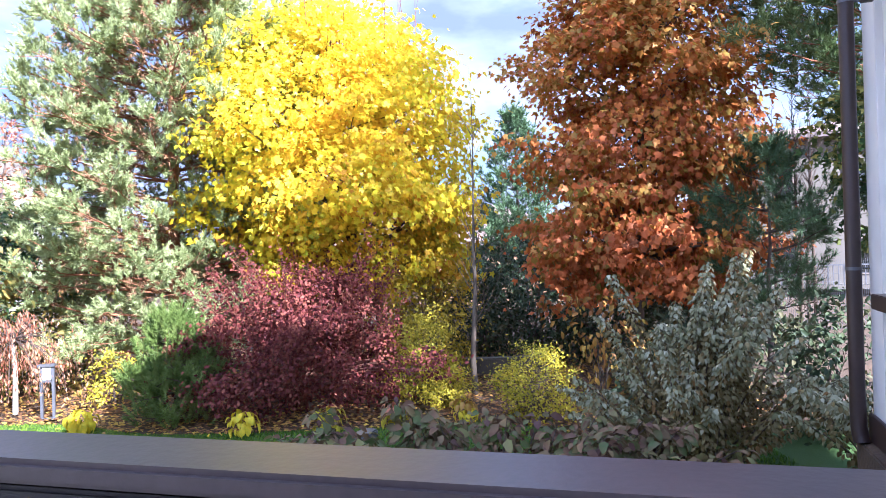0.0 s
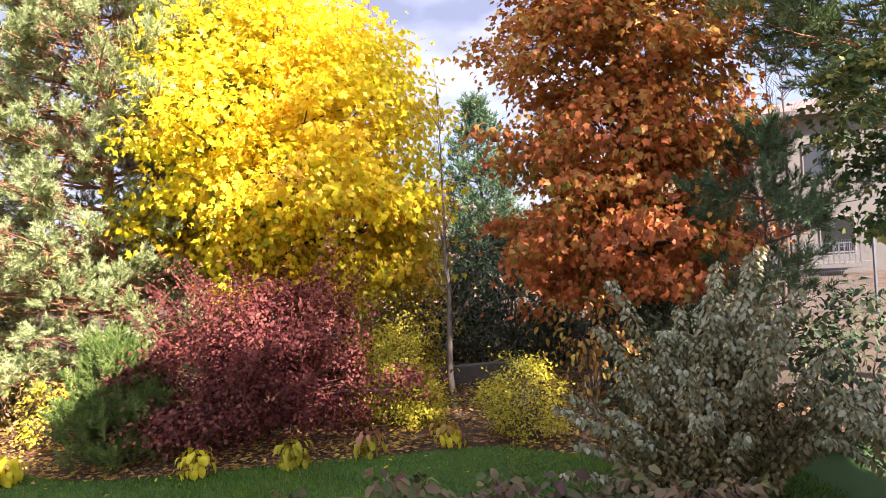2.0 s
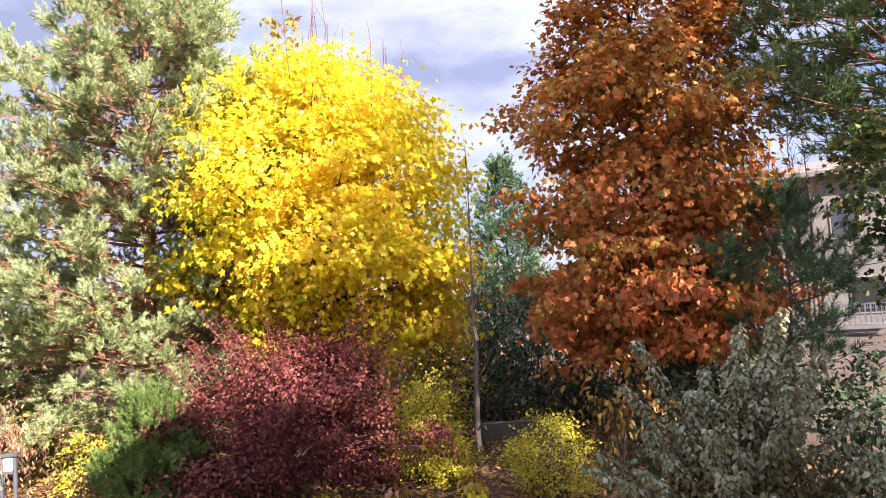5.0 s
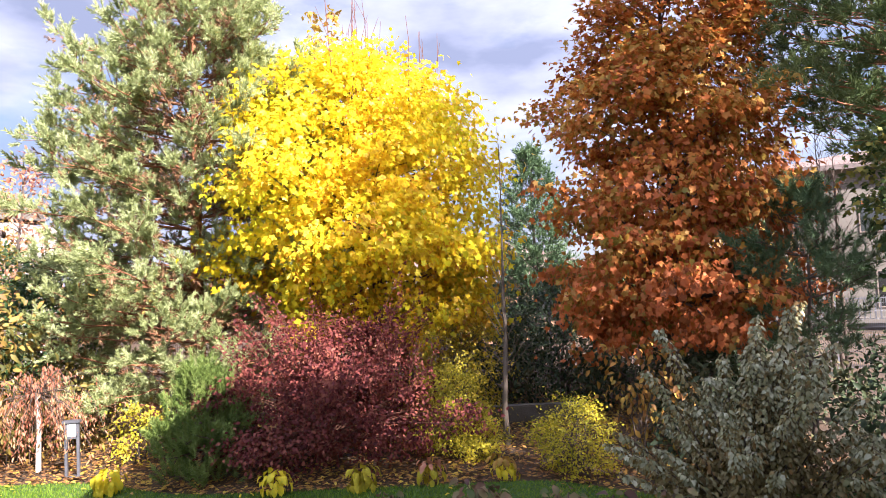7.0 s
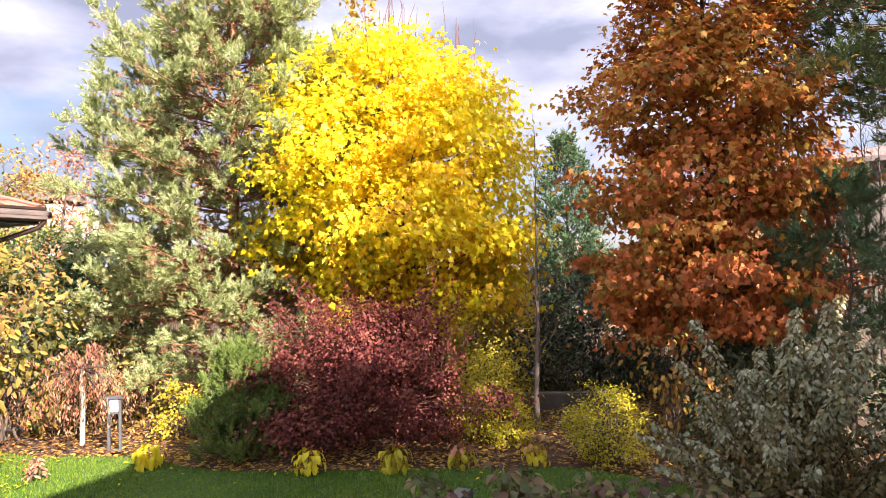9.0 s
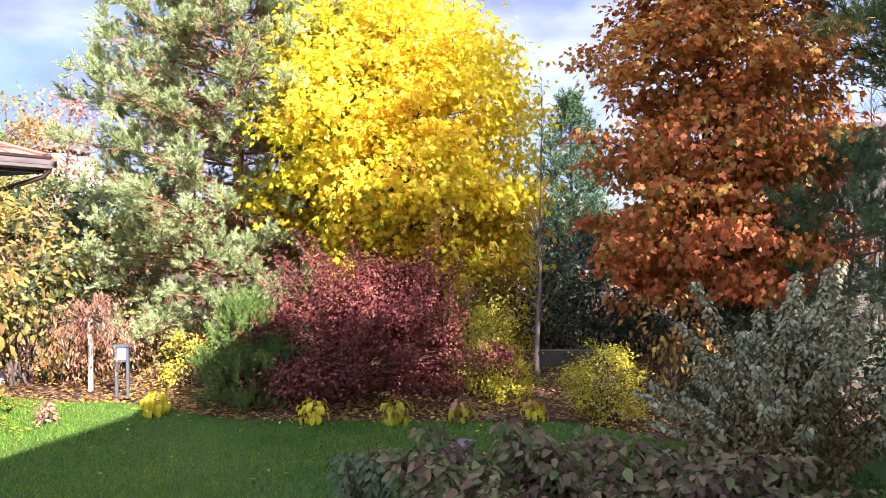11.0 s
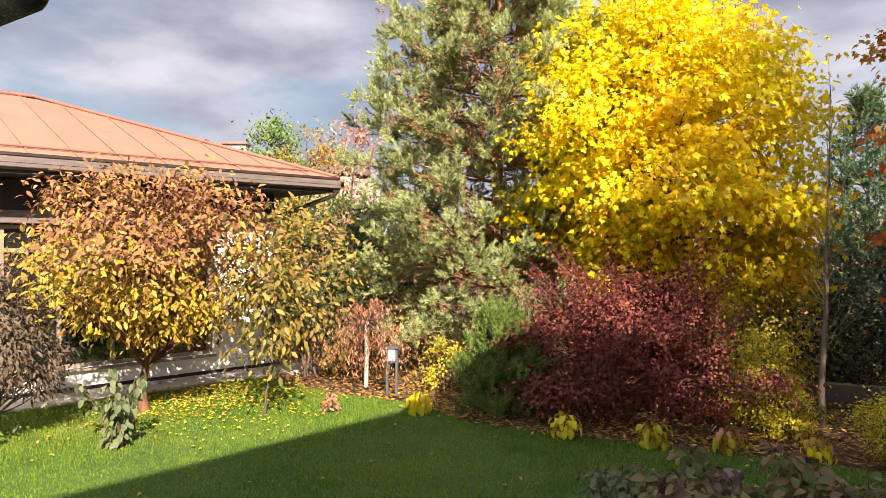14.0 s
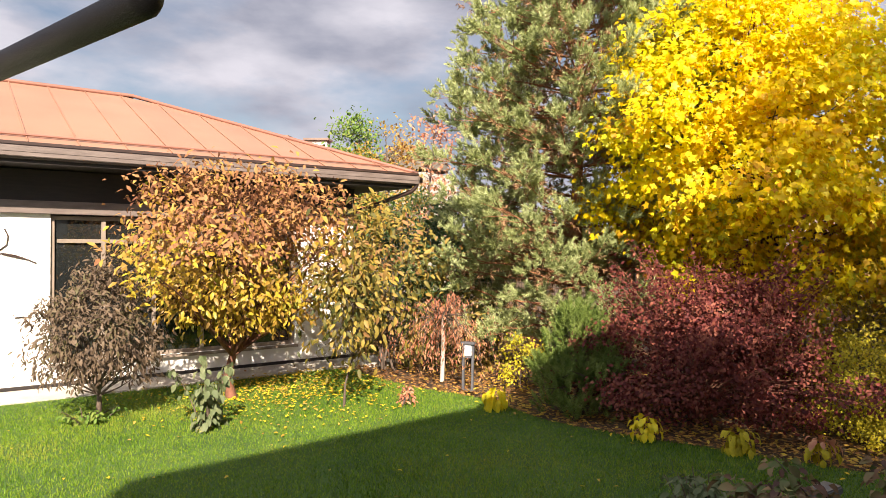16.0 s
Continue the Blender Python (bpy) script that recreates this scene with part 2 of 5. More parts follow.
M_LAMPWHITE = surface("white_diffuser", (0.72, 0.74, 0.78), (0.80, 0.82, 0.84), 6, 90, 0.4, 0.02)
M_BEIGE = surface("beige_render", (0.12, 0.108, 0.09), (0.16, 0.145, 0.12), 0.6, 60, 0.9, 0.1)
M_BRICK = surface("warm_brick", (0.30, 0.16, 0.09), (0.42, 0.24, 0.14), 3, 40, 0.9, 0.3)
M_GREYROOF = surface("brown_grey_roof", (0.16, 0.11, 0.09), (0.24, 0.17, 0.14), 1.5, 40, 0.8, 0.3)
M_STONE = surface("grey_retaining_wall", (0.09, 0.078, 0.06), (0.15, 0.13, 0.105), 2.5, 40, 0.9, 0.4)
M_GLASS, gn, gl, gb = node_material("dark_window_glass")
gb.inputs["Base Color"].default_value = (0.012, 0.014, 0.014, 1)
gb.inputs["Roughness"].default_value = 0.03
gb.inputs["Specular IOR Level"].default_value = 0.8


# ---- building helpers ----
def thing(name, at, label, category, group="", kind="", turn=0.0):
    ob = new(name)
    ob.matrix_world = pose(*at, 0, 0, turn)
    return tagged(ob, label, category, group, kind)


def part(name, bm, material, parent, label="", smooth=False):
    me = bpy.data.meshes.new(name)
    bm.to_mesh(me)
    bm.free()
    if smooth:
        me.polygons.foreach_set("use_smooth", [True] * len(me.polygons))
    me.materials.append(material)
    ob = new(name, me)
    ob.parent = parent
    return tagged(ob, label)


def array_mesh(name, v, f, material, smooth=False):
    """A mesh from arrays of places and triangles."""
    me = bpy.data.meshes.new(name)
    v, f = np.asarray(v, np.float32), np.asarray(f, np.int32)
    me.vertices.add(len(v))
    me.vertices.foreach_set("co", v.ravel())
    me.loops.add(f.size)
    me.loops.foreach_set("vertex_index", f.ravel())
    me.polygons.add(len(f))
    me.polygons.foreach_set("loop_start", np.arange(0, f.size, 3, dtype=np.int32))
    me.polygons.foreach_set("loop_total", np.full(len(f), 3, np.int32))
    if smooth:
        me.polygons.foreach_set("use_smooth", np.ones(len(f), bool))
    me.materials.append(material)
    me.update(calc_edges=True)
    return me


def array_part(name, v, f, material, parent, label="", kind="", smooth=False):
    ob = new(name, array_mesh(name, v, f, material, smooth))
    ob.parent = parent
    return tagged(ob, label, kind=kind)


def box(bm, lo, hi, bevel=0.0):
    r = bmesh.ops.create_cube(bm, size=1.0)
    lo, hi = Vector(lo), Vector(hi)
    for v in r["verts"]:
        v.co = (lo + hi) / 2 + Vector([v.co[i] * (hi - lo)[i] for i in range(3)])
    if bevel:
        bmesh.ops.bevel(bm, geom=list({e for v in r["verts"] for e in v.link_edges}), offset=bevel, segments=2, affect="EDGES")
    return bm


def boxed(lo, hi, bevel=0.0):
    return box(bmesh.new(), lo, hi, bevel)


class Soup:
    """Triangles gathered as arrays."""

    def __init__(self):
        self.v, self.f, self.n = [], [], 0

    def put(self, v, f):
        self.v.append(np.asarray(v, float))
        self.f.append(np.asarray(f, int) + self.n)
        self.n += len(v)

    def tube(self, pts, radii, sides=6):
        pts = np.asarray(pts, float)
        ax = np.gradient(pts, axis=0)
        ax /= np.linalg.norm(ax, axis=1)[:, None] + 1e-9
        ref = np.where(np.abs(ax[:, 2:]) > 0.9, [[1.0, 0, 0]], [[0, 0, 1.0]])
        u = np.cross(ax, ref)
        u /= np.linalg.norm(u, axis=1)[:, None] + 1e-9
        w = np.cross(ax, u)
        a = np.linspace(0, 2 * math.pi, sides, endpoint=False)
        ring = np.cos(a)[None, :, None] * u[:, None] + np.sin(a)[None, :, None] * w[:, None]
        v = (pts[:, None] + ring * np.asarray(radii)[:, None, None]).reshape(-1, 3)
        i = np.arange(sides)
        j = (i + 1) % sides
        f = []
        for k in range(len(pts) - 1):
            p, q = k * sides, (k + 1) * sides
            f += [np.stack([p + i, p + j, q + j], 1), np.stack([p + i, q + j, q + i], 1)]
        self.put(v, np.concatenate(f))

    def scatter(self, at, axis, normal, size, shape):
        """Copies of a leaf shape (places, triangles) at each place."""
        tv, tf = shape
        at, axis, normal = (np.asarray(x, float) for x in (at, axis, normal))
        axis = axis / (np.linalg.norm(axis, axis=1)[:, None] + 1e-9)
        side = np.cross(normal, axis)
        side /= np.linalg.norm(side, axis=1)[:, None] + 1e-9
        up = np.cross(axis, side)
        size = np.broadcast_to(np.asarray(size, float), (len(at),))
        v = at[:, None] + size[:, None, None] * (tv[None, :, :1] * axis[:, None] + tv[None, :, 1:2] * side[:, None] + tv[None, :, 2:] * up[:, None])
        f = tf[None] + (np.arange(len(at)) * len(tv))[:, None, None]
        self.put(v.reshape(-1, 3), f.reshape(-1, 3))

    def arrays(self):
        return np.concatenate(self.v), np.concatenate(self.f)


def lobed_leaf(seed=0):
    """A five-lobed leaf, curled and uneven, of length 1."""
    g = np.random.default_rng(seed)
    r = np.array([0.16, 0.46, 0.34, 0.62, 0.38, 0.72, 0.38, 0.62, 0.34, 0.46]) * g.uniform(0.82, 1.12, 10)
    a = np.array([180, 128, 100, 62, 32, 0, -32, -62, -100, -128]) + g.normal(0, 6, 10)
    curl, roll = g.uniform(-0.5, -0.12), g.uniform(0.05, 0.35)
    v = [(0.30, 0, 0)] + [(0.30 + x * math.cos(radians(y)), x * math.sin(radians(y)) * 0.9, curl * x * x + roll * x * abs(math.sin(radians(y)))) for x, y in zip(r, a)]
    return np.array(v), np.array([(0, i, i % 10 + 1) for i in range(1, 11)])[:, ::-1]


def oval_leaf(width=0.5, fold=0.12, droop=0.15):
    w = width / 2
    v = [(0, 0, 0), (0.35, w, fold), (0.75, w * 0.75, fold * 0.6 - droop * 0.5), (1, 0, -droop), (0.75, -w * 0.75, fold * 0.6 - droop * 0.5), (0.35, -w, fold), (0.5, 0, 0)]
    return np.array(v), np.array([(0, 1, 6), (1, 2, 6), (2, 3, 6), (3, 4, 6), (4, 5, 6), (5, 0, 6)])


OVALB = oval_leaf(0.62, 0.12, 0.25)
LOBED, OVAL, NARROW, ROUND, LANCE = [lobed_leaf(k) for k in range(5)], oval_leaf(), oval_leaf(0.3, 0.06, 0.25), oval_leaf(0.8, 0.08, 0.1), oval_leaf(0.42, 0.08, 0.2)
DIAMOND = (np.array([(0, 0, 0), (0.5, 0.3, 0.06), (1, 0, 0), (0.5, -0.3, 0.06)]), np.array([(0, 1, 2), (0, 2, 3)]))


def unit(rng, n):
    v = rng.normal(size=(n, 3))
    return v / np.linalg.norm(v, axis=1)[:, None]


def crown_clumps(rng, profile, n, inner=0.45, lump=0.2):
    """Places of leaf clumps in a crown. profile: rows of height, radius, and the crown's shift in x and y."""
    p = np.array(profile, float)
    zs = np.linspace(p[0, 0], p[-1, 0], 200)
    rs = np.interp(zs, p[:, 0], p[:, 1])
    z = rng.choice(zs, n, p=(rs + 0.1) / (rs + 0.1).sum()) + rng.normal(0, 0.08, n)
    r, cx, cy = (np.interp(z, p[:, 0], p[:, i]) for i in (1, 2, 3))
    a = rng.uniform(0, 2 * math.pi, n)
    ph = rng.uniform(0, 6, 4)
    r = r * (1 + lump * (0.5 * np.sin(3 * a + ph[0] + 1.7 * z) + 0.5 * np.sin(5 * a + ph[1] - 2.3 * z) + 0.4 * np.sin(4.1 * z + ph[2])))
    k = inner + (1 - inner) * np.sqrt(rng.uniform(0, 1, n))
    return np.stack([cx + r * k * np.cos(a), cy + r * k * np.sin(a), z], 1)


def limbs(soup, bole, rng, base, top, clumps, r0, sides=5, lean=0.55, wig=0.06):
    """A trunk from base to top, and a limb to each clump."""
    base, top = np.array(base, float), np.array(top, float)
    t = np.linspace(0, 1, 9)[:, None]
    trunk = base + (top - base) * t + np.cumsum(rng.normal(0, wig, (9, 3)) * (1, 1, 0), 0) * (t > 0)
    bole.tube(trunk, r0 * (1 - 0.88 * t[:, 0]) * (1 + 0.35 * np.exp(-t[:, 0] * 18)), 10)
    h = top[2] - base[2]
    for c in clumps:
        d = math.hypot(c[0] - base[0], c[1] - base[1])
        z = min(max(c[2] - lean * d - 0.1, base[2] + 0.25 * h), top[2] - 0.1)
        k = (z - base[2]) / h
        s = np.array([np.interp(k, t[:, 0], trunk[:, i]) for i in range(3)])
        mid = (s + c) / 2 + (0, 0, 0.12 * d) + rng.normal(0, 0.06, 3)
        u = np.linspace(0, 1, 5)[:, None]
        path = (1 - u) ** 2 * s + 2 * u * (1 - u) * mid + u * u * c
        r = min(r0 * (1 - 0.85 * k) * 0.45, 0.012 + 0.014 * d)
        soup.tube(path, np.linspace(r, 0.004, 5), sides)


def clump_leaves(soup, rng, clumps, per, spread, size, shape, centre, upright=0.6, flat=0.7, droop=0.3, vary=0.35):
    n = len(clumps) * per
    c = np.repeat(clumps, per, 0)
    at = c + rng.normal(0, 1, (n, 3)) * spread * (1, 1, flat)
    out = at - np.asarray(centre)
    out /= np.linalg.norm(out, axis=1)[:, None] + 1e-6
    normal = unit(rng, n) * 0.62 + out * 0.45 + np.array((0.22, -0.30, upright))
    axis = unit(rng, n) + out * 0.7 - np.array((0, 0, droop))
    sizes = size * rng.uniform(1 - vary, 1 + vary, n)
    kinds = shape if isinstance(shape, list) else [shape]
    for k, one in enumerate(kinds):
        q = slice(k, None, len(kinds))
        soup.scatter(at[q], axis[q], normal[q], sizes[q], one)


def broadleaf(name, at, label, category, profile, n, per, spread, size, shape, leaf, bark, trunk_r, seed, top=None, base_shift=(0, 0), upright=0.6, droop=0.3,
              inner=0.45, lump=0.2, lean=0.55, group="", flat=0.7, stems=1, crown_label="", band=None, limb_step=1):
    """A tree or shrub: a trunk with limbs, and a crown of leaf clumps."""
    rng = np.random.default_rng(seed)
    ob = thing(name, at, label, category, group)
    wood, bole, crown = Soup(), Soup(), Soup()
    clumps = crown_clumps(rng, profile, n, inner, lump)
    z1 = profile[-1][0] if top is None else top
    if stems == 1:
        limbs(wood, bole, rng, (*base_shift, -0.05), (profile[-1][2], profile[-1][3], z1), clumps[::limb_step], trunk_r, lean=lean)
    else:
        for k in range(stems):
            a = 2 * math.pi * k / stems + rng.uniform(-0.4, 0.4)
            some = clumps[k::stems]
            m = some.mean(0)
            limbs(wood, wood, rng, (0.12 * math.cos(a), 0.12 * math.sin(a), -0.05), (m[0] * 0.8, m[1] * 0.8, max(m[2] + 0.3, 0.4)), some, trunk_r, 4, lean, 0.03)
    centre = np.array((profile[len(profile) // 2][2], profile[len(profile) // 2][3], (profile[0][0] + z1) / 2))
    if band:
        tint, zlo, zhi, tint_name, tint_label = band
        zz = clumps[:, 2] + rng.normal(0, 0.17 * (profile[-1][0] - profile[0][0]), len(clumps))
        pick = (zz > zlo) & (zz < zhi)
        other = Soup()
        clump_leaves(other, rng, clumps[pick], per, spread, size, shape, centre, upright, flat, droop)
        array_part(tint_name, *other.arrays(), tint, ob, tint_label, "stuff")
        clumps = clumps[~pick]
    clump_leaves(crown, rng, clumps, per, spread, size, shape, centre, upright, flat, droop)
    if stems == 1:
        array_part("trunk", *bole.arrays(), bark, ob, smooth=True)
    array_part("branchwork", *wood.arrays(), bark, ob, kind="stuff", smooth=True)
    array_part("crown", *crown.arrays(), leaf, ob, crown_label, "stuff")
    return ob


def needle_tufts(soup, rng, at, axis, length, needles, long, width):
    """Bottle-brush shoots, set with needles that sweep towards the shoot's end."""
    n = len(at)
    axis = axis / (np.linalg.norm(axis, axis=1)[:, None] + 1e-9)
    k = rng.uniform(0.0, 1.0, (n, needles)) ** 0.8
    root = at[:, None] + axis[:, None] * (k * np.broadcast_to(length, (n,))[:, None])[..., None]
    rad = rng.normal(size=(n, needles, 3))
    rad -= (rad * axis[:, None]).sum(-1, keepdims=True) * axis[:, None]
    rad /= np.linalg.norm(rad, axis=-1)[..., None] + 1e-9
    way = rad * (0.95 - 0.45 * k)[..., None] + axis[:, None] * rng.uniform(0.5, 0.95, (n, needles))[..., None]
    way /= np.linalg.norm(way, axis=-1)[..., None]
    side = np.cross(way, rng.normal(size=way.shape))
    side /= np.linalg.norm(side, axis=-1)[..., None] + 1e-9
    lo = long * rng.uniform(0.75, 1.15, (n, needles))[..., None]
    v = np.stack([root - side * width, root + side * width, root + way * lo], 2).reshape(-1, 3)
    soup.put(v, np.arange(len(v)).reshape(-1, 3))


def pine(name, at, label, profile, height, trunk_r, seed, levels, whorl, leaf, bark, needles=40, long=0.085, width=0.006, shoot=0.22, twig_gap=0.4, shoots=8, droop=0.0, category="pine tree", fan=0.6, up=0.55, dead=0.0, bare=0.3, window=None):
    """A pine: whorls of limbs with side twigs, each ending in a fan of needle-clad shoots.
    profile: rows of height and limb length; window: heights and bearing of a thin place that bares the trunk."""
    rng = np.random.default_rng(seed)
    ob = thing(name, at, label, category)
    wood, bole, crown, brown = Soup(), Soup(), Soup(), Soup()
    p = np.array(profile, float)
    zt = np.linspace(-0.05, height, 12)
    wob = np.cumsum(rng.normal(0, 0.02, (12, 2)), 0)
    bole.tube(np.stack([wob[:, 0], wob[:, 1], zt], 1), trunk_r * (1 - 0.9 * zt.clip(0) / height) * (1 + 0.3 * np.exp(-zt.clip(0) * 3)), 12)
    pts, axes, old_pts, old_axes = [], [], [], []
    for z in np.linspace(p[0, 0], p[-1, 0], levels):
        z = z + rng.normal(0, 0.1)
        a0 = rng.uniform(0, 6.28)
        for w in range(whorl):
            a = a0 + 2 * math.pi * w / whorl + rng.normal(0, 0.25)
            ln = np.interp(z, p[:, 0], p[:, 1]) * rng.uniform(0.66, 1.04)
            if ln < 0.08:
                continue
            if window and window[0] < z < window[1] and abs((a - window[2] + math.pi) % (2 * math.pi) - math.pi) < window[3]:
                ln *= 0.42
            u = np.linspace(0, 1, 7)
            rise = ln * (0.02 + 0.22 * (z / height)) * u + (0.12 - droop) * ln * u * u
            h = np.array((math.cos(a), math.sin(a), 0))
            q = np.cumsum(rng.normal(0, 0.03 * ln, (7, 3)), 0) * u[:, None]
            path = h * (ln * u)[:, None] + np.stack([0 * u, 0 * u, z + rise], 1) + q
            wood.tube(path, np.linspace(0.008 + 0.007 * ln, 0.003, 7), 5)
            sd = np.cross(h, (0, 0, 1))
            m = max(2, int(ln / twig_gap * 1.5))
            for j in range(m):
                k = bare + (1 - bare) * (j + 1) / m
                c = np.array([np.interp(k - 0.12, u, path[:, i]) for i in range(3)])
                e = np.array([np.interp(k, u, path[:, i]) for i in range(3)]) + sd * rng.normal(0, 0.22 * ln * (1.2 - k) + 0.10) + (0, 0, rng.uniform(-0.16, 0.22))
                wood.tube(np.stack([c, (c + e) / 2, e]), [0.008, 0.006, 0.004], 3)
                out = e - c
                out /= np.linalg.norm(out) + 1e-6
                ns = max(3, int(shoots * rng.uniform(0.7, 1.3)))
                w3 = unit(rng, ns)
                pts.append(e + w3 * 0.05 - out * rng.uniform(0, 0.22, (ns, 1)))
                axes.append(w3 * fan + out * 0.5 + h * 0.2 + np.array((0, 0, up)))
                if rng.uniform() < dead * (1.3 - k) * 1.6:
                    w3 = unit(rng, 4)
                    old_pts.append(c + w3 * 0.12)
                    old_axes.append(w3 + out * 0.4 - np.array((0, 0, 0.2)))
    pts, axes = [np.concatenate(pts)], [np.concatenate(axes)]
    lead = np.linspace(height - 0.9, height, 9)
    pts.append(np.stack([0 * lead + wob[-1, 0], 0 * lead + wob[-1, 1], lead], 1))
    axes.append(np.stack([rng.normal(0, 0.4, 9), rng.normal(0, 0.4, 9), np.ones(9)], 1))
    pts, axes = np.concatenate(pts), np.concatenate(axes)
    needle_tufts(crown, rng, pts, axes, shoot * rng.uniform(0.6, 1.25, len(pts)), needles, long, width)
    array_part("trunk", *bole.arrays(), bark, ob, smooth=True)
    array_part("branchwork", *wood.arrays(), bark, ob, kind="stuff", smooth=True)
    array_part("crown", *crown.arrays(), leaf, ob, "", "stuff")
    if old_pts:
        needle_tufts(brown, rng, np.concatenate(old_pts), np.concatenate(old_axes), 0.2, 16, long, width)
        array_part("dead_needles", *brown.arrays(), M_DEADNEEDLE, ob, "brown dead needles inside the crown", "stuff")
    return ob


# ---- ground ----
LAWN_EDGE = [(-10.9, 5.6), (-10.0, 7.6), (-8.6, 10.7), (-7.5, 10.45), (-6.3, 10.1), (-5.2, 10.05), (-4.4, 9.75), (-3.5, 9.3), (-2.4, 9.15), (-1.0, 9.15), (0.4, 9.15), (1.6, 9.1), (2.5, 8.5),
             (3.6, 7.9), (6.0, 7.6), (6.0, -3.0), (-14.5, -3.0)]


def smooth_ring(pts, per=6):
    """A closed curve through the given plan points."""
    p, out = np.array(pts, float), []
    for i in range(len(p)):
        a, b, c, d = (p[(i + k) % len(p)] for k in (-1, 0, 1, 2))
        for t in np.linspace(0, 1, per, endpoint=False):
            out.append(0.5 * (2 * b + (c - a) * t + (2 * a - 5 * b + 4 * c - d) * t * t + (3 * b - a - 3 * c + d) * t**3))
    return np.array(out)


def inside(ring, x, y):
    """Whether plan points lie inside a ring."""
    hit = np.zeros(len(x), bool)
    for (x0, y0), (x1, y1) in zip(ring, np.roll(ring, -1, 0)):
        cross = (y0 > y) != (y1 > y)
        hit ^= cross & (x < (x1 - x0) * (y - y0) / (y1 - y0 + 1e-12) + x0)
    return hit


LAWN = smooth_ring(LAWN_EDGE)
g = np.concatenate([[-900, -300, -120, -60], np.arange(-30, 40, 0.5), [60, 120, 300, 900]])
gx, gy = np.meshgrid(g, g)
gz = np.array([noise.noise((x * 0.5, y * 0.5, 0)) * 0.03 + noise.noise((x * 2, y * 2, 3)) * 0.015 for x, y in zip(gx.ravel(), gy.ravel())]) - 0.05
k = len(g)
ii = (np.arange(k - 1)[:, None] * k + np.arange(k - 1)).ravel()
gf = np.concatenate([np.stack([ii, ii + 1, ii + k + 1], 1), np.stack([ii, ii + k + 1, ii + k], 1)])
ground = new("ground", array_mesh("ground", np.stack([gx.ravel(), gy.ravel(), gz], 1), gf, M_SOIL, True))
tagged(ground, "brown garden soil strewn with fallen autumn leaves", "ground", kind="structure")

bm = bmesh.new()
face = bm.faces.new([bm.verts.new((x, y, 0.0)) for x, y in LAWN])
ext = bmesh.ops.extrude_face_region(bm, geom=[face])
for v in ext["geom"]:
    if isinstance(v, bmesh.types.BMVert):
        v.co.z -= 0.12
bmesh.ops.recalc_face_normals(bm, faces=bm.faces)
lawn = part("lawn", bm, M_LAWN, None)
tagged(lawn, "short mown green lawn with a curved edge", "lawn", kind="structure")

rng = np.random.default_rng(5)
n = 320000
x, y = rng.uniform(-11.5, 4.5, n), rng.uniform(1.5, 10.6, n)
keep = inside(LAWN, x, y)
x, y = x[keep], y[keep]
at = np.stack([x, y, np.zeros(len(x))], 1)
hgt = rng.uniform(0.02, 0.045, len(x)) * (1 + 0.3 * np.sin(x * 1.3) * np.cos(y * 1.1))
tip = at + np.stack([rng.normal(0, 0.015, len(x)), rng.normal(0, 0.015, len(x)), hgt], 1)
ang = rng.uniform(0, 6.28, len(x))
sd = np.stack([np.cos(ang), np.sin(ang), 0 * ang], 1) * 0.0052
v = np.stack([at - sd, at + sd, tip], 1).reshape(-1, 3)
grass = new("grass", array_mesh("grass", v, np.arange(len(v)).reshape(-1, 3), M_GRASS))
tagged(grass, "short green grass blades of the lawn", "grass", kind="stuff")

# ---- neighbouring house: own axes, x along the wall away from the corner, y out of the wall ----
HC = Vector((-9.08, 11.86, 0))
D1 = Vector((-0.4137, -0.9104, 0))
HOUSE_TURN = math.degrees(math.atan2(D1.y, D1.x))
house = thing("neighbour_house", HC, "white single-storey house with a terracotta metal hip roof", "house", turn=HOUSE_TURN)
# out of the wall is +y in the house's axes
HL, HD = 16.0, 7.8
WIN0, WIN1, WZ0, WZ1 = 1.33, 5.79, 0.42, 2.96
for lo, hi in (((0.0, -0.35, 0.0), (WIN0, 0.0, 2.98)), ((WIN1, -0.35, 0.0), (HL, 0.0, 2.98)), ((WIN0 + 0.001, -0.35, 0.0), (WIN1 - 0.001, 0.0, WZ0)), ((0.0, -HD, 0.0), (0.35, -0.352, 2.98)),
               ((0.352, -HD, 0.0), (HL, -HD + 0.35, 2.98)), ((HL - 0.35, -HD + 0.352, 0.0), (HL, -0.352, 2.98))):
    part("wall", boxed(lo, hi), M_STUCCO, house, "white stucco wall")
# frieze: the shadow of the eaves is painted in with near-black wood
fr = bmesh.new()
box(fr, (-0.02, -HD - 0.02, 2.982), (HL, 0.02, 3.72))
part("frieze", fr, M_DARKWOOD_SHADE, house, "timber frieze, eave shade painted into its colour")
part("beam", boxed((-0.05, 0.022, 2.98), (HL, 0.10, 3.20), 0.01), M_FASCIA, house, "brown timber beam")
part("plinth", boxed((-0.03, 0.002, -0.05), (HL, 0.03, 0.09), 0.006), M_DARKWOOD_SHADE, house, "dark plinth strip")
part("floor_slab", boxed((0.36, -HD + 0.36, 0.0), (HL - 0.36, -0.36, 0.2)), M_CONCRETE, house)
OV, EZ, RISE, RUN = 1.0, 4.05, 0.375, 4.75
x0, x1, y1, y0 = -OV, HL + OV, OV, OV - 2 * RUN
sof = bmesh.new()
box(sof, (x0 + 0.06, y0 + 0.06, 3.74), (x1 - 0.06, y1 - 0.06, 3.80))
part("soffit", sof, M_DARKWOOD_SHADE, house, "boarded soffit, darkened like the frieze")
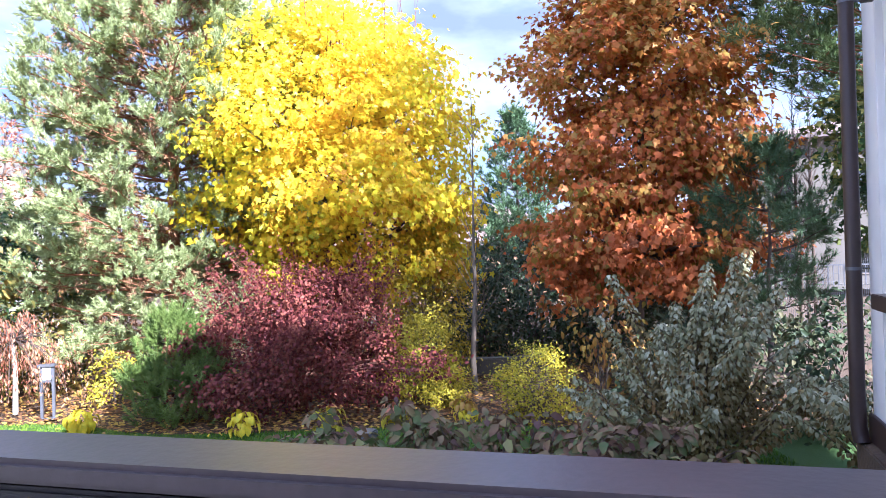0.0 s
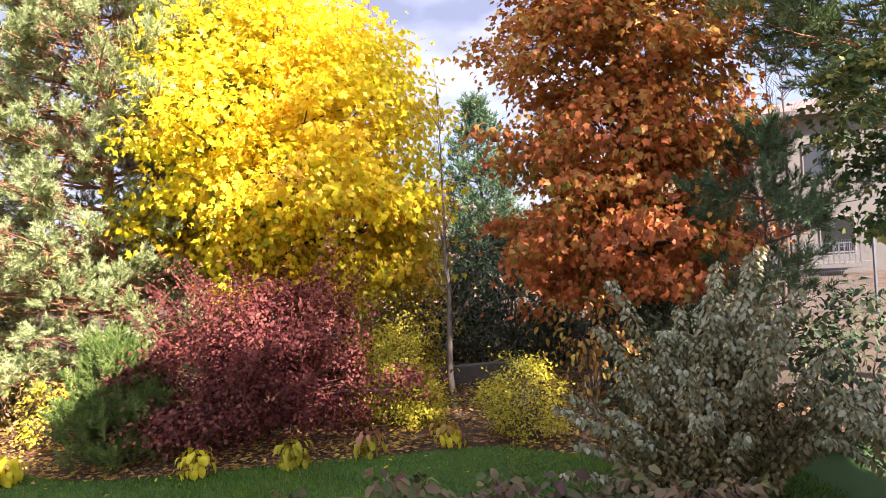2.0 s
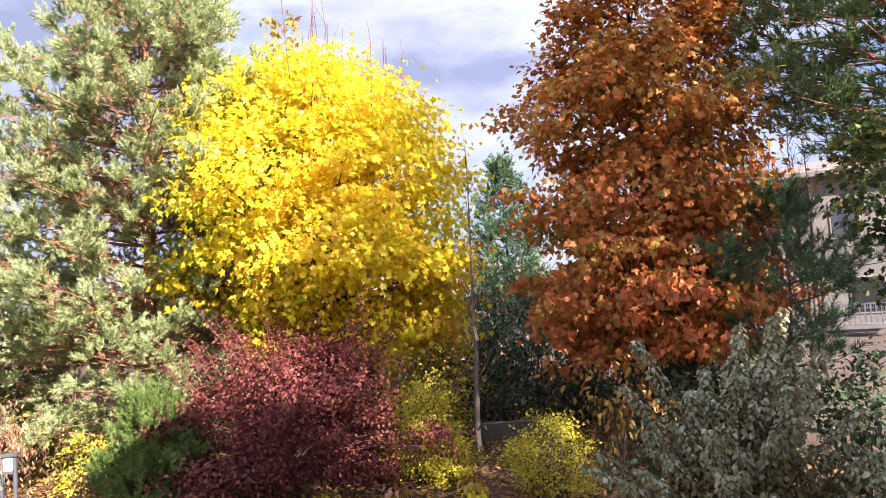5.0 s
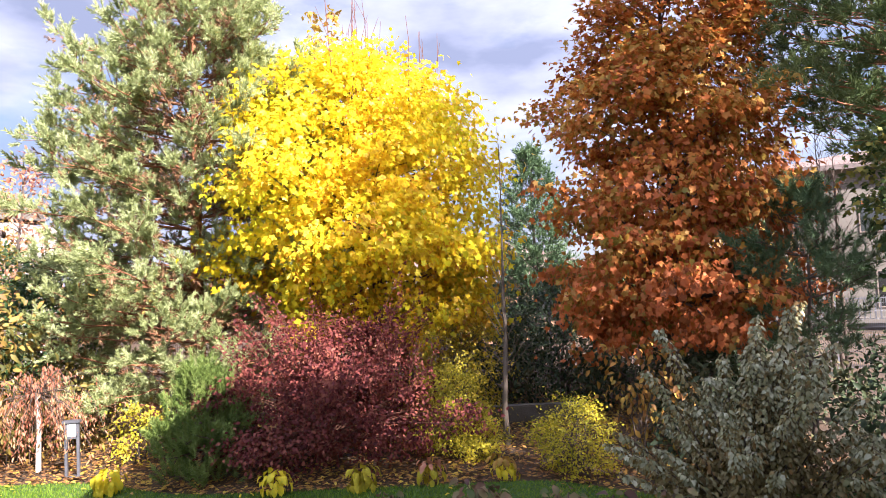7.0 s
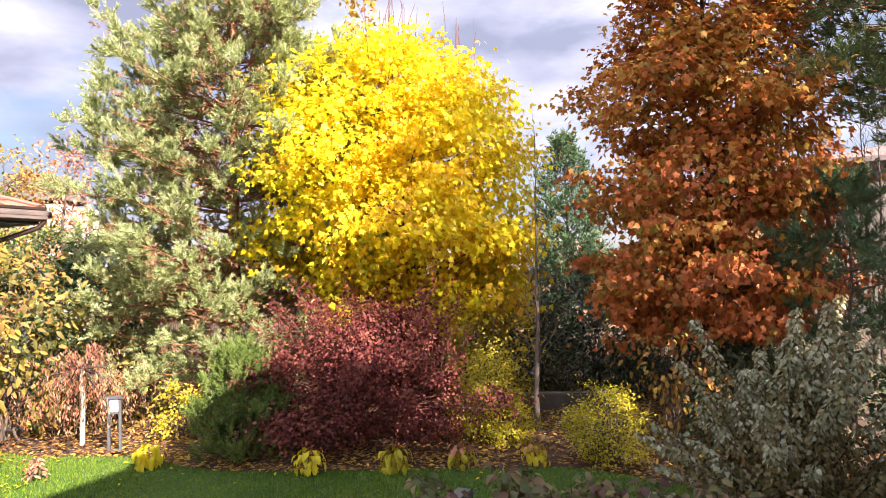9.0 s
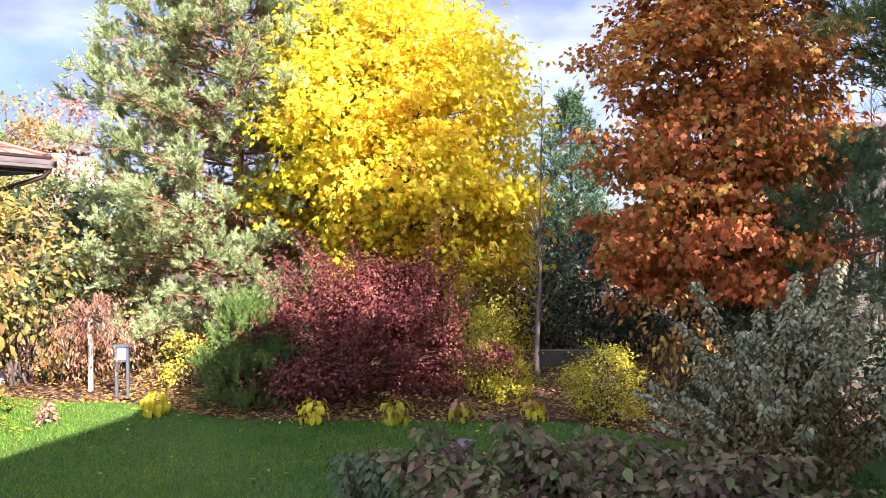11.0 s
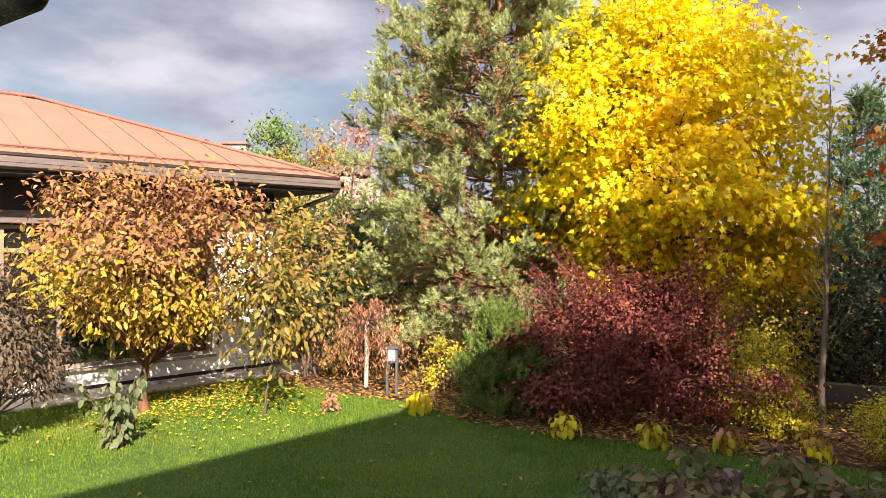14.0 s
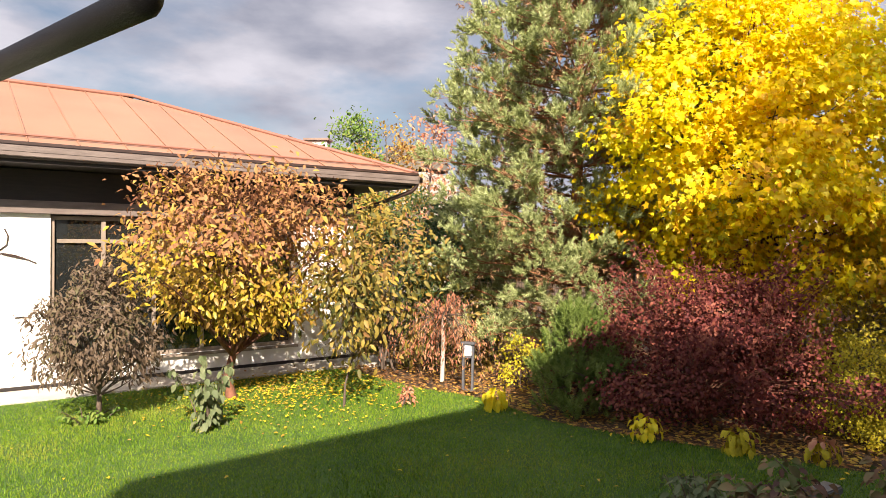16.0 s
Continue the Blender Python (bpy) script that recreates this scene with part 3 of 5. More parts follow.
for nm, lo, hi in (("fascia", (x0, y1 - 0.05, 3.80), (x1, y1, 4.00)), ("fascia", (x0, y0 + 0.002, 3.80), (x0 + 0.05, y1 - 0.052, 4.00))):
    part(nm, boxed(lo, hi, 0.008), M_FASCIA, house, "grey-brown fascia board")
    lo2 = (lo[0] - 0.03, lo[1] - 0.03, 4.002)
    hi2 = (hi[0] + 0.03, hi[1] + 0.06, 4.06)
    part("drip_edge", boxed(lo2, hi2, 0.01), M_BROWNMETAL, house)
# roof: front slope and hip end in seamed strips
RZ = EZ + RUN * RISE
STRIP = 0.72


def roof_strip(a0, a1, hip, name="roof_panel"):
    """A strip of the front slope between a0 and a1 along the eave, cut by the hip line."""
    out = bmesh.new()
    t0, t1 = min(a0 - x0, RUN), min(a1 - x0, RUN)
    pts = [(a0, y1, EZ), (a1, y1, EZ), (a1, y1 - t1, EZ + t1 * RISE), (a0, y1 - t0, EZ + t0 * RISE)]
    if hip:
        pts = [(x0 + (y1 - p[1]), y1 - (p[0] - x0), p[2]) for p in pts]
        pts = pts[::-1]
    low = [out.verts.new((p[0], p[1], p[2] - 0.03)) for p in pts]
    up = [out.verts.new(p) for p in pts]
    out.faces.new(up)
    out.faces.new(low[::-1])
    for i in range(4):
        if (Vector(pts[i]) - Vector(pts[(i + 1) % 4])).length > 1e-5:
            out.faces.new((low[i], low[(i + 1) % 4], up[(i + 1) % 4], up[i]))
    bmesh.ops.remove_doubles(out, verts=out.verts, dist=1e-5)
    bmesh.ops.recalc_face_normals(out, faces=out.faces)
    return out


a = x0
while a < x1 - 0.1:
    b = min(a + STRIP, x1)
    part("roof_panel", roof_strip(a + 0.002, b - 0.002, False), M_ROOF, house)
    if b < x1:
        t = min(b - x0, RUN)
        seam = Soup()
        seam.tube([(b, y1 + 0.01, EZ + 0.012), (b, y1 - t, EZ + t * RISE + 0.012)], [0.012, 0.012], 4)
        array_part("roof_seam", *seam.arrays(), M_ROOF, house)
    a = b
a = x0
while a < x0 + 2 * RUN - 0.1:
    b = a + STRIP
    if b <= x0 + RUN:
        part("roof_panel", roof_strip(a + 0.002, b - 0.002, True), M_ROOF, house)
    a = b
far = bmesh.new()
vs = [far.verts.new(p) for p in ((x0, y1 - RUN, EZ - 0.02), (x0, y0, EZ - 0.02), (x0 + RUN, y1 - RUN, RZ - 0.02), (x1, y1 - RUN, RZ - 0.02), (x1, y0, EZ - 0.02))]
far.faces.new((vs[0], vs[2], vs[1]))
far.faces.new((vs[1], vs[2], vs[3], vs[4]))
part("rear_slope", far, M_ROOF, house)
cap = Soup()
cap.tube([(x0 - 0.02, y1 + 0.02, EZ + 0.02), (x0 + RUN, y1 - RUN, RZ + 0.03)], [0.045, 0.045], 6)
cap.tube([(x0 + RUN, y1 - RUN, RZ + 0.03), (x1, y1 - RUN, RZ + 0.03)], [0.05, 0.05], 6)
array_part("ridge_cap", *cap.arrays(), M_ROOFEDGE, house, "dark terracotta ridge capping", smooth=True)
snow = Soup()
snow.tube([(x0 + 0.5, y1 - 0.32, EZ + 0.16), (x1, y1 - 0.32, EZ + 0.16)], [0.02, 0.02], 5)
array_part("eave_trim", *snow.arrays(), M_ROOFEDGE, house)
gut = boxed((x0 - 0.05, y1 + 0.002, 3.83), (x1, y1 + 0.055, 3.995), 0.008)
box(gut, (x0 - 0.05, y1 + 0.056, 3.90), (x1, y1 + 0.064, 3.995), 0.003)
part("gutter", gut, M_FASCIA, house, "grey-brown box gutter")
part("gutter_outlet", boxed((x0 - 0.13, y1 - 0.03, 3.86), (x0 - 0.052, y1 + 0.06, 3.98), 0.012), M_BROWNMETAL, house)
dp = Soup()
dp.tube([(x0 - 0.02, y1 + 0.03, 3.96), (x0 - 0.02, y1 - 0.02, 3.80), (x0 + 0.04, y1 - 0.12, 3.68), (x0 + 0.95, y1 - 0.95, 3.22), (x0 + 1.02, y1 - 1.05, 3.05), (x0 + 1.02, y1 - 1.06, 0.1)], [0.045] * 6, 8)
array_part("downpipe", *dp.arrays(), M_BROWNMETAL, house, "dark brown bent downpipe", smooth=True)
# the wide window
wb = bmesh.new()
box(wb, (WIN0, -0.16, WZ0), (WIN0 + 0.07, -0.06, WZ1), 0.006)
box(wb, (WIN1 - 0.07, -0.16, WZ0), (WIN1, -0.06, WZ1), 0.006)
box(wb, (WIN0 + 0.072, -0.16, WZ0), (WIN1 - 0.072, -0.06, WZ0 + 0.07), 0.006)
box(wb, (WIN0 + 0.072, -0.16, WZ1 - 0.07), (WIN1 - 0.072, -0.06, WZ1), 0.006)
win = part("window_frame", wb, M_FRAME, house, "beige window frame")
mull = [2.3, 3.22, 4.1, 4.96]
for mx in mull:
    part("mullion", boxed((mx - 0.035, -0.155, WZ0 + 0.072), (mx + 0.035, -0.05, WZ1 - 0.072), 0.005), M_FRAME, win)
edges = [WIN0 + 0.07] + mull + [WIN1 - 0.07]
for i, (p, q) in enumerate(zip(edges, edges[1:])):
    a, b = p + 0.036, q - 0.036
    part("transom", boxed((a, -0.15, 2.49), (b, -0.055, 2.56), 0.005), M_FRAME, win)
    part("pane", boxed((a - 0.01, -0.118, WZ0 + 0.05), (b + 0.01, -0.108, 2.52)), M_GLASS, win)
    part("pane", boxed((a - 0.01, -0.118, 2.53), (b + 0.01, -0.108, WZ1 - 0.05)), M_GLASS, win)
orn = thing("wall_ornament", HC, "thin dark wire ornament on the white wall", "ornament", turn=HOUSE_TURN)
for pts in ([(6.45, 0.012, 2.72), (6.40, 0.012, 2.60), (6.42, 0.012, 2.45), (6.56, 0.012, 2.33), (6.50, 0.012, 2.30)], [(6.50, 0.014, 2.32), (6.30, 0.014, 2.28), (6.10, 0.014, 2.20), (6.00, 0.014, 2.15)],
            [(6.48, 0.016, 2.30), (6.25, 0.016, 2.24), (6.12, 0.016, 2.21)], [(6.30, 0.012, 1.24), (6.18, 0.014, 1.25), (6.08, 0.012, 1.23)]):
    wire = Soup()
    wire.tube(pts, [0.012] * len(pts), 6)
    array_part("wire", *wire.arrays(), M_BROWNMETAL, orn, smooth=True)
part("window_sill", boxed((WIN0 - 0.04, -0.04, WZ0 - 0.05), (WIN1 + 0.04, 0.09, WZ0 - 0.002), 0.006), M_FRAME, house)

HM = Matrix.Translation(HC) @ Euler((0, 0, radians(HOUSE_TURN))).to_matrix().to_4x4()
path_bm = bmesh.new()
box(path_bm, (-0.6, 0.034, -0.08), (HL, 0.95, 0.03), 0.01)
bmesh.ops.transform(path_bm, matrix=HM, verts=path_bm.verts)
tagged(part("path", path_bm, M_CONCRETE, None), "pale concrete path along the white house wall", "path", kind="structure")

# ---- own house, round the camera ----
WALL_AT, WALL_TURN = Vector((3.68, 4.5, 0)), math.degrees(math.atan2(-0.945, -0.327))
# the side wall's own axes: x along the wall from its far corner, -y out towards the garden
WM = Matrix.Translation(WALL_AT) @ Euler((0, 0, radians(WALL_TURN))).to_matrix().to_4x4()
wall_bm = boxed((0.30, 0.05, 0.0), (7.0, 0.35, 4.6))
box(wall_bm, (0.0, 0.0, 0.0), (0.298, 0.35, 4.6), 0.006)
bmesh.ops.transform(wall_bm, matrix=WM, verts=wall_bm.verts)
tagged(part("wall_east", wall_bm, M_STUCCO, None), "white stucco house wall with a corner pier", "wall", kind="structure")
plinth_bm = boxed((-0.05, -0.10, -0.05), (6.4, -0.002, 1.0), 0.012)
bmesh.ops.transform(plinth_bm, matrix=WM, verts=plinth_bm.verts)
tagged(part("plinth", plinth_bm, M_SOIL, None), "dark earthy plinth along the house wall", "plinth", kind="structure")
skirt_bm = boxed((0.0, -0.03, 1.002), (6.4, -0.003, 1.2), 0.006)
bmesh.ops.transform(skirt_bm, matrix=WM, verts=skirt_bm.verts)
tagged(part("baseboard", skirt_bm, M_BROWNMETAL, None), "dark brown skirting at the wall's foot", "baseboard", kind="structure")
tagged(part("wall_south", boxed((-1.6, -2.3, 0.0), (1.2, -2.0, 3.6)), M_STUCCO, None), "white house wall behind the terrace", "wall", kind="structure")
tagged(part("terrace_floor", boxed((-3.0, -1.998, 0.9), (1.35, 0.62, 1.25), 0.01), M_CONCRETE, None), "raised concrete terrace floor", "terrace", kind="structure")

upper = thing("own_house", (3.4, 1.95, 0), "white two-storey house with a hip roof", "house", turn=WALL_TURN)
part("wall", boxed((0.7, 0.7, 0.0), (6.7, 9.0, 8.4)), M_STUCCO, upper)
rf = bmesh.new()
lo = [rf.verts.new(p) for p in ((0, 0, 8.5), (7.4, 0, 8.5), (7.75, 0.35, 8.5), (7.75, 10, 8.5), (0, 10, 8.5))]
hi = [rf.verts.new(p) for p in ((3.6, 3.8, 9.9), (3.6, 6.2, 9.9))]
for q in ((lo[0], lo[1], hi[0]), (lo[1], lo[2], hi[0]), (lo[2], lo[3], hi[1], hi[0]), (lo[3], lo[4], hi[1]), (lo[4], lo[0], hi[0], hi[1]), (lo[4], lo[3], lo[2], lo[1], lo[0])):
    rf.faces.new(q)
bmesh.ops.recalc_face_normals(rf, faces=rf.faces)
part("roof", rf, M_ROOF, upper)

# terrace rail, drainpipe, window and gutter of the own house
rail = thing("terrace_railing", (-0.30, 0.60, 1.25), "dark brown terrace railing with a smooth top rail", "railing", turn=-15.6)
part("top_rail", boxed((0.0, -0.05, 0.985), (2.2, 0.05, 1.01), 0.006), M_RAIL, rail)
# the rail's shaded front: a separate block in a darker colour than the top
part("rail_front_shade", boxed((0.0, -0.047, 0.86), (2.2, 0.047, 0.983), 0.004), M_DARKWOOD_SHADE, rail, "front of the rail, painted dark for its shade")
part("bottom_rail", boxed((0.05, -0.02, 0.10), (2.15, 0.02, 0.14), 0.005), M_BROWNMETAL, rail)
for px in (0.03, 1.06, 2.12):
    part("post", boxed((px - 0.025, -0.025, 0.0), (px + 0.025, 0.025, 0.858), 0.004), M_BROWNMETAL, rail)
pipe = thing("drainpipe", (3.57, 4.5, 0), "dark brown round drainpipe in front of the white wall", "drainpipe")
pp = Soup()
pp.tube([(0, 0, 1.15), (0, 0, 1.5), (0, 0, 3.0), (0, 0, 5.2)], [0.05] * 4, 18)
array_part("pipe", *pp.arrays(), M_BROWNMETAL, pipe, smooth=True)
pp = Soup()
pp.tube([(0, 0, 1.30), (0, -0.005, 1.10), (0.005, -0.03, 1.0)], [0.053, 0.053, 0.056], 14)
array_part("outlet", *pp.arrays(), M_BROWNMETAL, pipe, smooth=True)
for z in (2.22, 4.1):
    pp = Soup()
    pp.tube([(0, 0, z - 0.012), (0, 0, z + 0.012)], [0.055, 0.055], 18)
    pp.tube([(0.05, 0, z), (0.19, -0.03, z)], [0.007, 0.007], 6)
    array_part("clamp", *pp.arrays(), M_GREYMETAL, pipe, smooth=True)
eastwin = thing("window_1", WALL_AT, "dark brown window with a projecting sill in the white wall", "window", kind="structure", turn=WALL_TURN)
part("window_sill", boxed((0.42, -0.10, 1.97), (2.4, 0.048, 2.07), 0.006), M_BROWNMETAL, eastwin, "dark brown metal sill")
part("window_head", boxed((0.52, -0.14, 3.93), (2.5, -0.06, 4.25), 0.006), M_BROWNMETAL, eastwin, "dark brown fascia over the window")
part("soffit", boxed((0.52, -0.058, 3.97), (2.5, 0.048, 4.2)), M_FRAME, eastwin, "beige soffit")
part("window_frame", boxed((1.35, 0.036, 2.072), (2.3, 0.048, 3.6)), M_BROWNMETAL, eastwin)
part("pane", boxed((1.42, 0.028, 2.14), (2.23, 0.035, 3.53)), M_GLASS, eastwin)
ghead = thing("eave_gutter", (-1.224, 0.827, 3.165), "dark brown eave gutter with a rounded end", "gutter")
pp = Soup()
pp.tube([(0.02, 0, 0.0), (0.005, 0, 0.0), (-0.03, 0.005, 0.0), (-0.6, 0.114, 0.0), (-1.42, 0.27, 0.0)], [0.006, 0.028, 0.040, 0.040, 0.040], 16)
array_part("channel", *pp.arrays(), M_DARKWOOD_SHADE, ghead, smooth=True)
part("support_post", boxed((-1.42, 0.24, -3.17), (-1.36, 0.30, -0.042), 0.006), M_DARKWOOD_SHADE, ghead)

# ---- trees ----
pine("pine_tree", (-4.65, 13.7, 0), "tall pine with blue-green needles and an orange trunk",
     [(0.7, 2.5), (1.4, 3.3), (3.0, 3.6), (5.0, 3.2), (7.0, 2.4), (8.6, 1.4), (9.7, 0.4)], 9.9, 0.17, 11, 32, 7, M_PINE, M_PINEBARK, 46, 0.09, 0.0092, 0.25, 0.5, 10, dead=0.8, fan=0.7, window=(1.9, 4.0, -1.15, 0.55))
broadleaf("yellow_maple", (-0.1, 13.5, 0), "maple in bright yellow autumn leaf", "maple tree",
          [(1.8, 1.6, -0.55, 0), (2.8, 2.35, -0.75, 0), (4.2, 2.55, -1.15, 0), (5.6, 2.3, -1.2, 0), (6.4, 1.85, -1.25, 0), (7.0, 1.2, -1.5, 0), (7.4, 0.45, -1.7, 0)],
          860, 52, 0.25, 0.116, LOBED, M_YELLOW, M_BARK, 0.13, 21, top=7.0, upright=0.5, limb_step=9, droop=0.6, lump=0.26, inner=0.3, flat=0.55,
          band=(M_GOLDORANGE, -9.0, 2.7, "lower_crown", "golden-orange lower leaves"))
wand = Soup()
rng = np.random.default_rng(77)
for k in range(34):
    bx, by = rng.normal(-1.1, 1.0), rng.normal(0, 0.8)
    z0 = 7.3 - 0.35 * (bx + 1.2) ** 2
    hh = rng.uniform(0.5, 1.5)
    wand.tube([(bx, by, z0 - 0.8), (bx + rng.normal(0, 0.05), by, z0 + hh * 0.5), (bx + rng.normal(0, 0.1), by, z0 + hh)], [0.008, 0.006, 0.003], 4)
array_part("bare_wand", *wand.arrays(), M_REDBARK, bpy.data.objects["yellow_maple"], kind="stuff")
lead = Soup()
for bx, z0 in ((-1.95, 7.3), (-1.60, 7.3)):
    m = 60
    at = np.stack([bx + rng.normal(0, 0.07, m), rng.normal(0, 0.07, m), z0 + rng.uniform(0, 1.05, m)], 1)
    lead.scatter(at, unit(rng, m) - (0, 0, 0.6), unit(rng, m) + (0, -0.6, 0.3), rng.uniform(0.10, 0.15, m), LOBED[0])
shoot_leaf = Soup()
for k in range(70):
    a = rng.uniform(0, 6.28)
    zc = rng.uniform(4.6, 7.0)
    rr = np.interp(zc, (4.6, 5.6, 6.4, 7.0), (2.35, 2.1, 1.6, 0.9)) * rng.uniform(0.75, 1.05)
    c = np.array((-1.25 + rr * math.cos(a), rr * math.sin(a), zc))
    tall = rng.uniform(0.4, 0.95)
    m = 26
    up = rng.uniform(0, 1, (m, 1))
    at = c + up * (0.12 * math.cos(a), 0.12 * math.sin(a), tall) + rng.normal(0, 0.07, (m, 3))
    shoot_leaf.scatter(at, unit(rng, m) - (0, 0, 0.5), unit(rng, m) * 0.7 + (0.2, -0.4, 0.4), rng.uniform(0.08, 0.13, m), LOBED[k % 5])
array_part("leafy_shoot", *shoot_leaf.arrays(), M_YELLOW, bpy.data.objects["yellow_maple"], "upright yellow shoots round the crown", "stuff")
array_part("leader", *lead.arrays(), M_AMBER, bpy.data.objects["yellow_maple"], "two upright leafy leaders", "stuff")
broadleaf("red_maple", (4.0, 11.2, 0), "maple in russet and orange autumn leaf", "maple tree",
          [(1.6, 1.5, 0.0, -0.2), (2.4, 1.9, 0.15, 0), (4.0, 1.75, 0.2, 0), (5.6, 1.65, 0.2, 0), (7.0, 1.4, 0.3, 0), (8.2, 0.8, 0.3, 0), (8.9, 0.2, 0.3, 0)],
          820, 46, 0.21, 0.11, LOBED, M_RUSSET, M_BARK, 0.12, 22, top=8.6, flat=0.38, lump=0.34, inner=0.25, limb_step=5, droop=0.6,
          band=(M_EMBER, -9.0, 3.2, "lower_crown", "orange-red lower leaves"))
broadleaf("purple_shrub", (-1.6, 10.7, 0), "dense wine-red shrub with small leaves", "shrub",
          [(0.15, 1.15, 0, 0), (0.8, 1.5, 0, 0), (1.35, 1.4, 0.1, 0), (1.75, 0.95, 0.2, 0), (2.05, 0.4, 0.3, 0)],
          320, 70, 0.17, 0.057, OVALB, M_PURPLE, M_REDBARK, 0.035, 23, stems=7, inner=0.35, lump=0.6, flat=0.5)
spray, spray_leaf = Soup(), Soup()
rng = np.random.default_rng(78)
for k in range(110):
    a, z0 = rng.uniform(0, 6.28), rng.uniform(0.6, 2.0)
    r0 = 1.25 - 0.45 * max(0.0, z0 - 1.0)
    p0 = np.array((0.1 + r0 * math.cos(a), r0 * math.sin(a), z0))
    p1 = p0 + np.array((math.cos(a) * 0.28, math.sin(a) * 0.28, 0.42)) * rng.uniform(0.7, 2.1) + rng.normal(0, 0.10, 3)
    spray.tube([p0, (p0 + p1) / 2 + (0, 0, 0.03), p1], [0.006, 0.005, 0.002], 4)
    m = 40
    q = rng.uniform(0, 1, (m, 1))
    spray_leaf.scatter(p0 + (p1 - p0) * q + rng.normal(0, 0.045, (m, 3)), unit(rng, m) + (0, 0, 0.3), unit(rng, m) + (0, -0.3, 0.5), rng.uniform(0.045, 0.068, m), OVALB)
array_part("twig", *spray.arrays(), M_REDBARK, bpy.data.objects["purple_shrub"], kind="stuff")
array_part("spray", *spray_leaf.arrays(), M_PURPLE, bpy.data.objects["purple_shrub"], kind="stuff")
pine("small_pine", (-3.3, 10.0, 0), "young bushy pine with upright green shoots", [(0.08, 0.9), (0.35, 0.85), (0.75, 0.6), (1.1, 0.36), (1.35, 0.15)], 1.5, 0.05, 31, 8, 8, M_YOUNGPINE, M_BARK, 60, 0.07, 0.0055, 0.26, 0.25, 6, fan=0.35, up=1.0)
pine("far_pine", (3.65, 23.5, 0), "young upright pine behind the garden", [(0.4, 2.0), (2.5, 1.8), (5.0, 1.1), (6.8, 0.35)], 7.2, 0.1, 32, 20, 8, M_PINEDARK, M_BARK, 18, 0.14, 0.018, 0.34, 0.5, 6, up=0.7)
pine("east_pine", (8.6, 10.2, 0), "large dark pine with spreading branches", [(3.9, 1.8), (4.6, 3.2), (6.0, 4.1), (9.0, 3.2), (11.5, 0.8)], 12, 0.2, 33, 22, 8, M_EASTPINE, M_PINEBARK, 26, 0.13, 0.0125, 0.28, 0.6, 7)
# out of view: added only to cast shade on the maples, shrubs and hostas
pine("shade_pine", (7.7, 3.3, 0), "unseen tall pine added to shade the maples and bed", [(5.5, 2.6), (7.0, 3.4), (9.0, 3.4), (12.0, 2.2), (13.8, 0.6)], 14, 0.22, 35, 20, 7, M_PINEDARK, M_PINEBARK, 12, 0.15, 0.022, 0.28, 0.6, 6)
pine("dwarf_pine", (5.5, 9.6, 0), "low green pine under the maple", [(1.5, 0.7), (2.3, 1.2), (2.9, 1.2), (3.3, 0.6), (3.6, 0.2)], 3.7, 0.05, 36, 7, 5, M_PINEDARK, M_BARK, 44, 0.12, 0.006, 0.26, 0.42, 6)
broadleaf("persimmon_tree", (-8.4, 7.8, 0), "small garden tree with amber and yellow leaves", "tree",
          [(1.3, 0.9, 0.1, 0.2), (1.65, 1.5, 0.1, 0.2), (2.2, 1.8, 0.05, 0.2), (2.8, 1.85, 0.05, 0.2), (3.3, 1.5, 0.0, 0.1), (3.65, 0.8, 0, 0)],
          360, 30, 0.19, 0.108, LANCE, M_PERSIMMON, M_REDBARK, 0.075, 25, top=2.9, droop=0.7, limb_step=3, inner=0.3, lump=0.4, lean=0.8,
          band=(M_COPPER, 2.4, 9, "upper_crown", "copper-brown upper leaves"))
broadleaf("sapling", (-6.5, 8.3, 0), "slender sapling with yellow-green leaves", "tree",
          [(0.7, 0.35, 0, 0), (1.3, 0.6, 0, 0), (2.2, 0.6, 0, 0), (2.9, 0.4, 0, 0), (3.3, 0.1, 0, 0)], 60, 15, 0.16, 0.125, LANCE, M_OLIVE, M_BARK, 0.018, 26, droop=0.8, lump=0.1)
broadleaf("amber_shrub", (-7.7, 11.3, 0), "tall shrub with amber and yellow drooping leaves", "shrub",
          [(0.4, 0.7, 0, 0), (1.4, 1.0, 0, 0), (2.4, 1.0, 0, 0), (3.2, 0.6, 0.1, 0)], 80, 22, 0.20, 0.15, LANCE, M_OLIVE, M_BARK, 0.03, 27, stems=5, droop=0.6)
broadleaf("ball_tree", (-9.0, 5.85, 0), "small round-headed tree with faded grey-brown leaves", "tree",
          [(0.65, 0.7, 0, 0), (1.0, 0.8, 0, 0), (1.5, 0.75, 0, 0), (1.9, 0.5, 0, 0), (2.15, 0.15, 0, 0)], 140, 42, 0.12, 0.085, NARROW, M_DUSTY, M_BARK, 0.04, 28, top=1.7, droop=1.1, inner=0.3, lump=0.1)
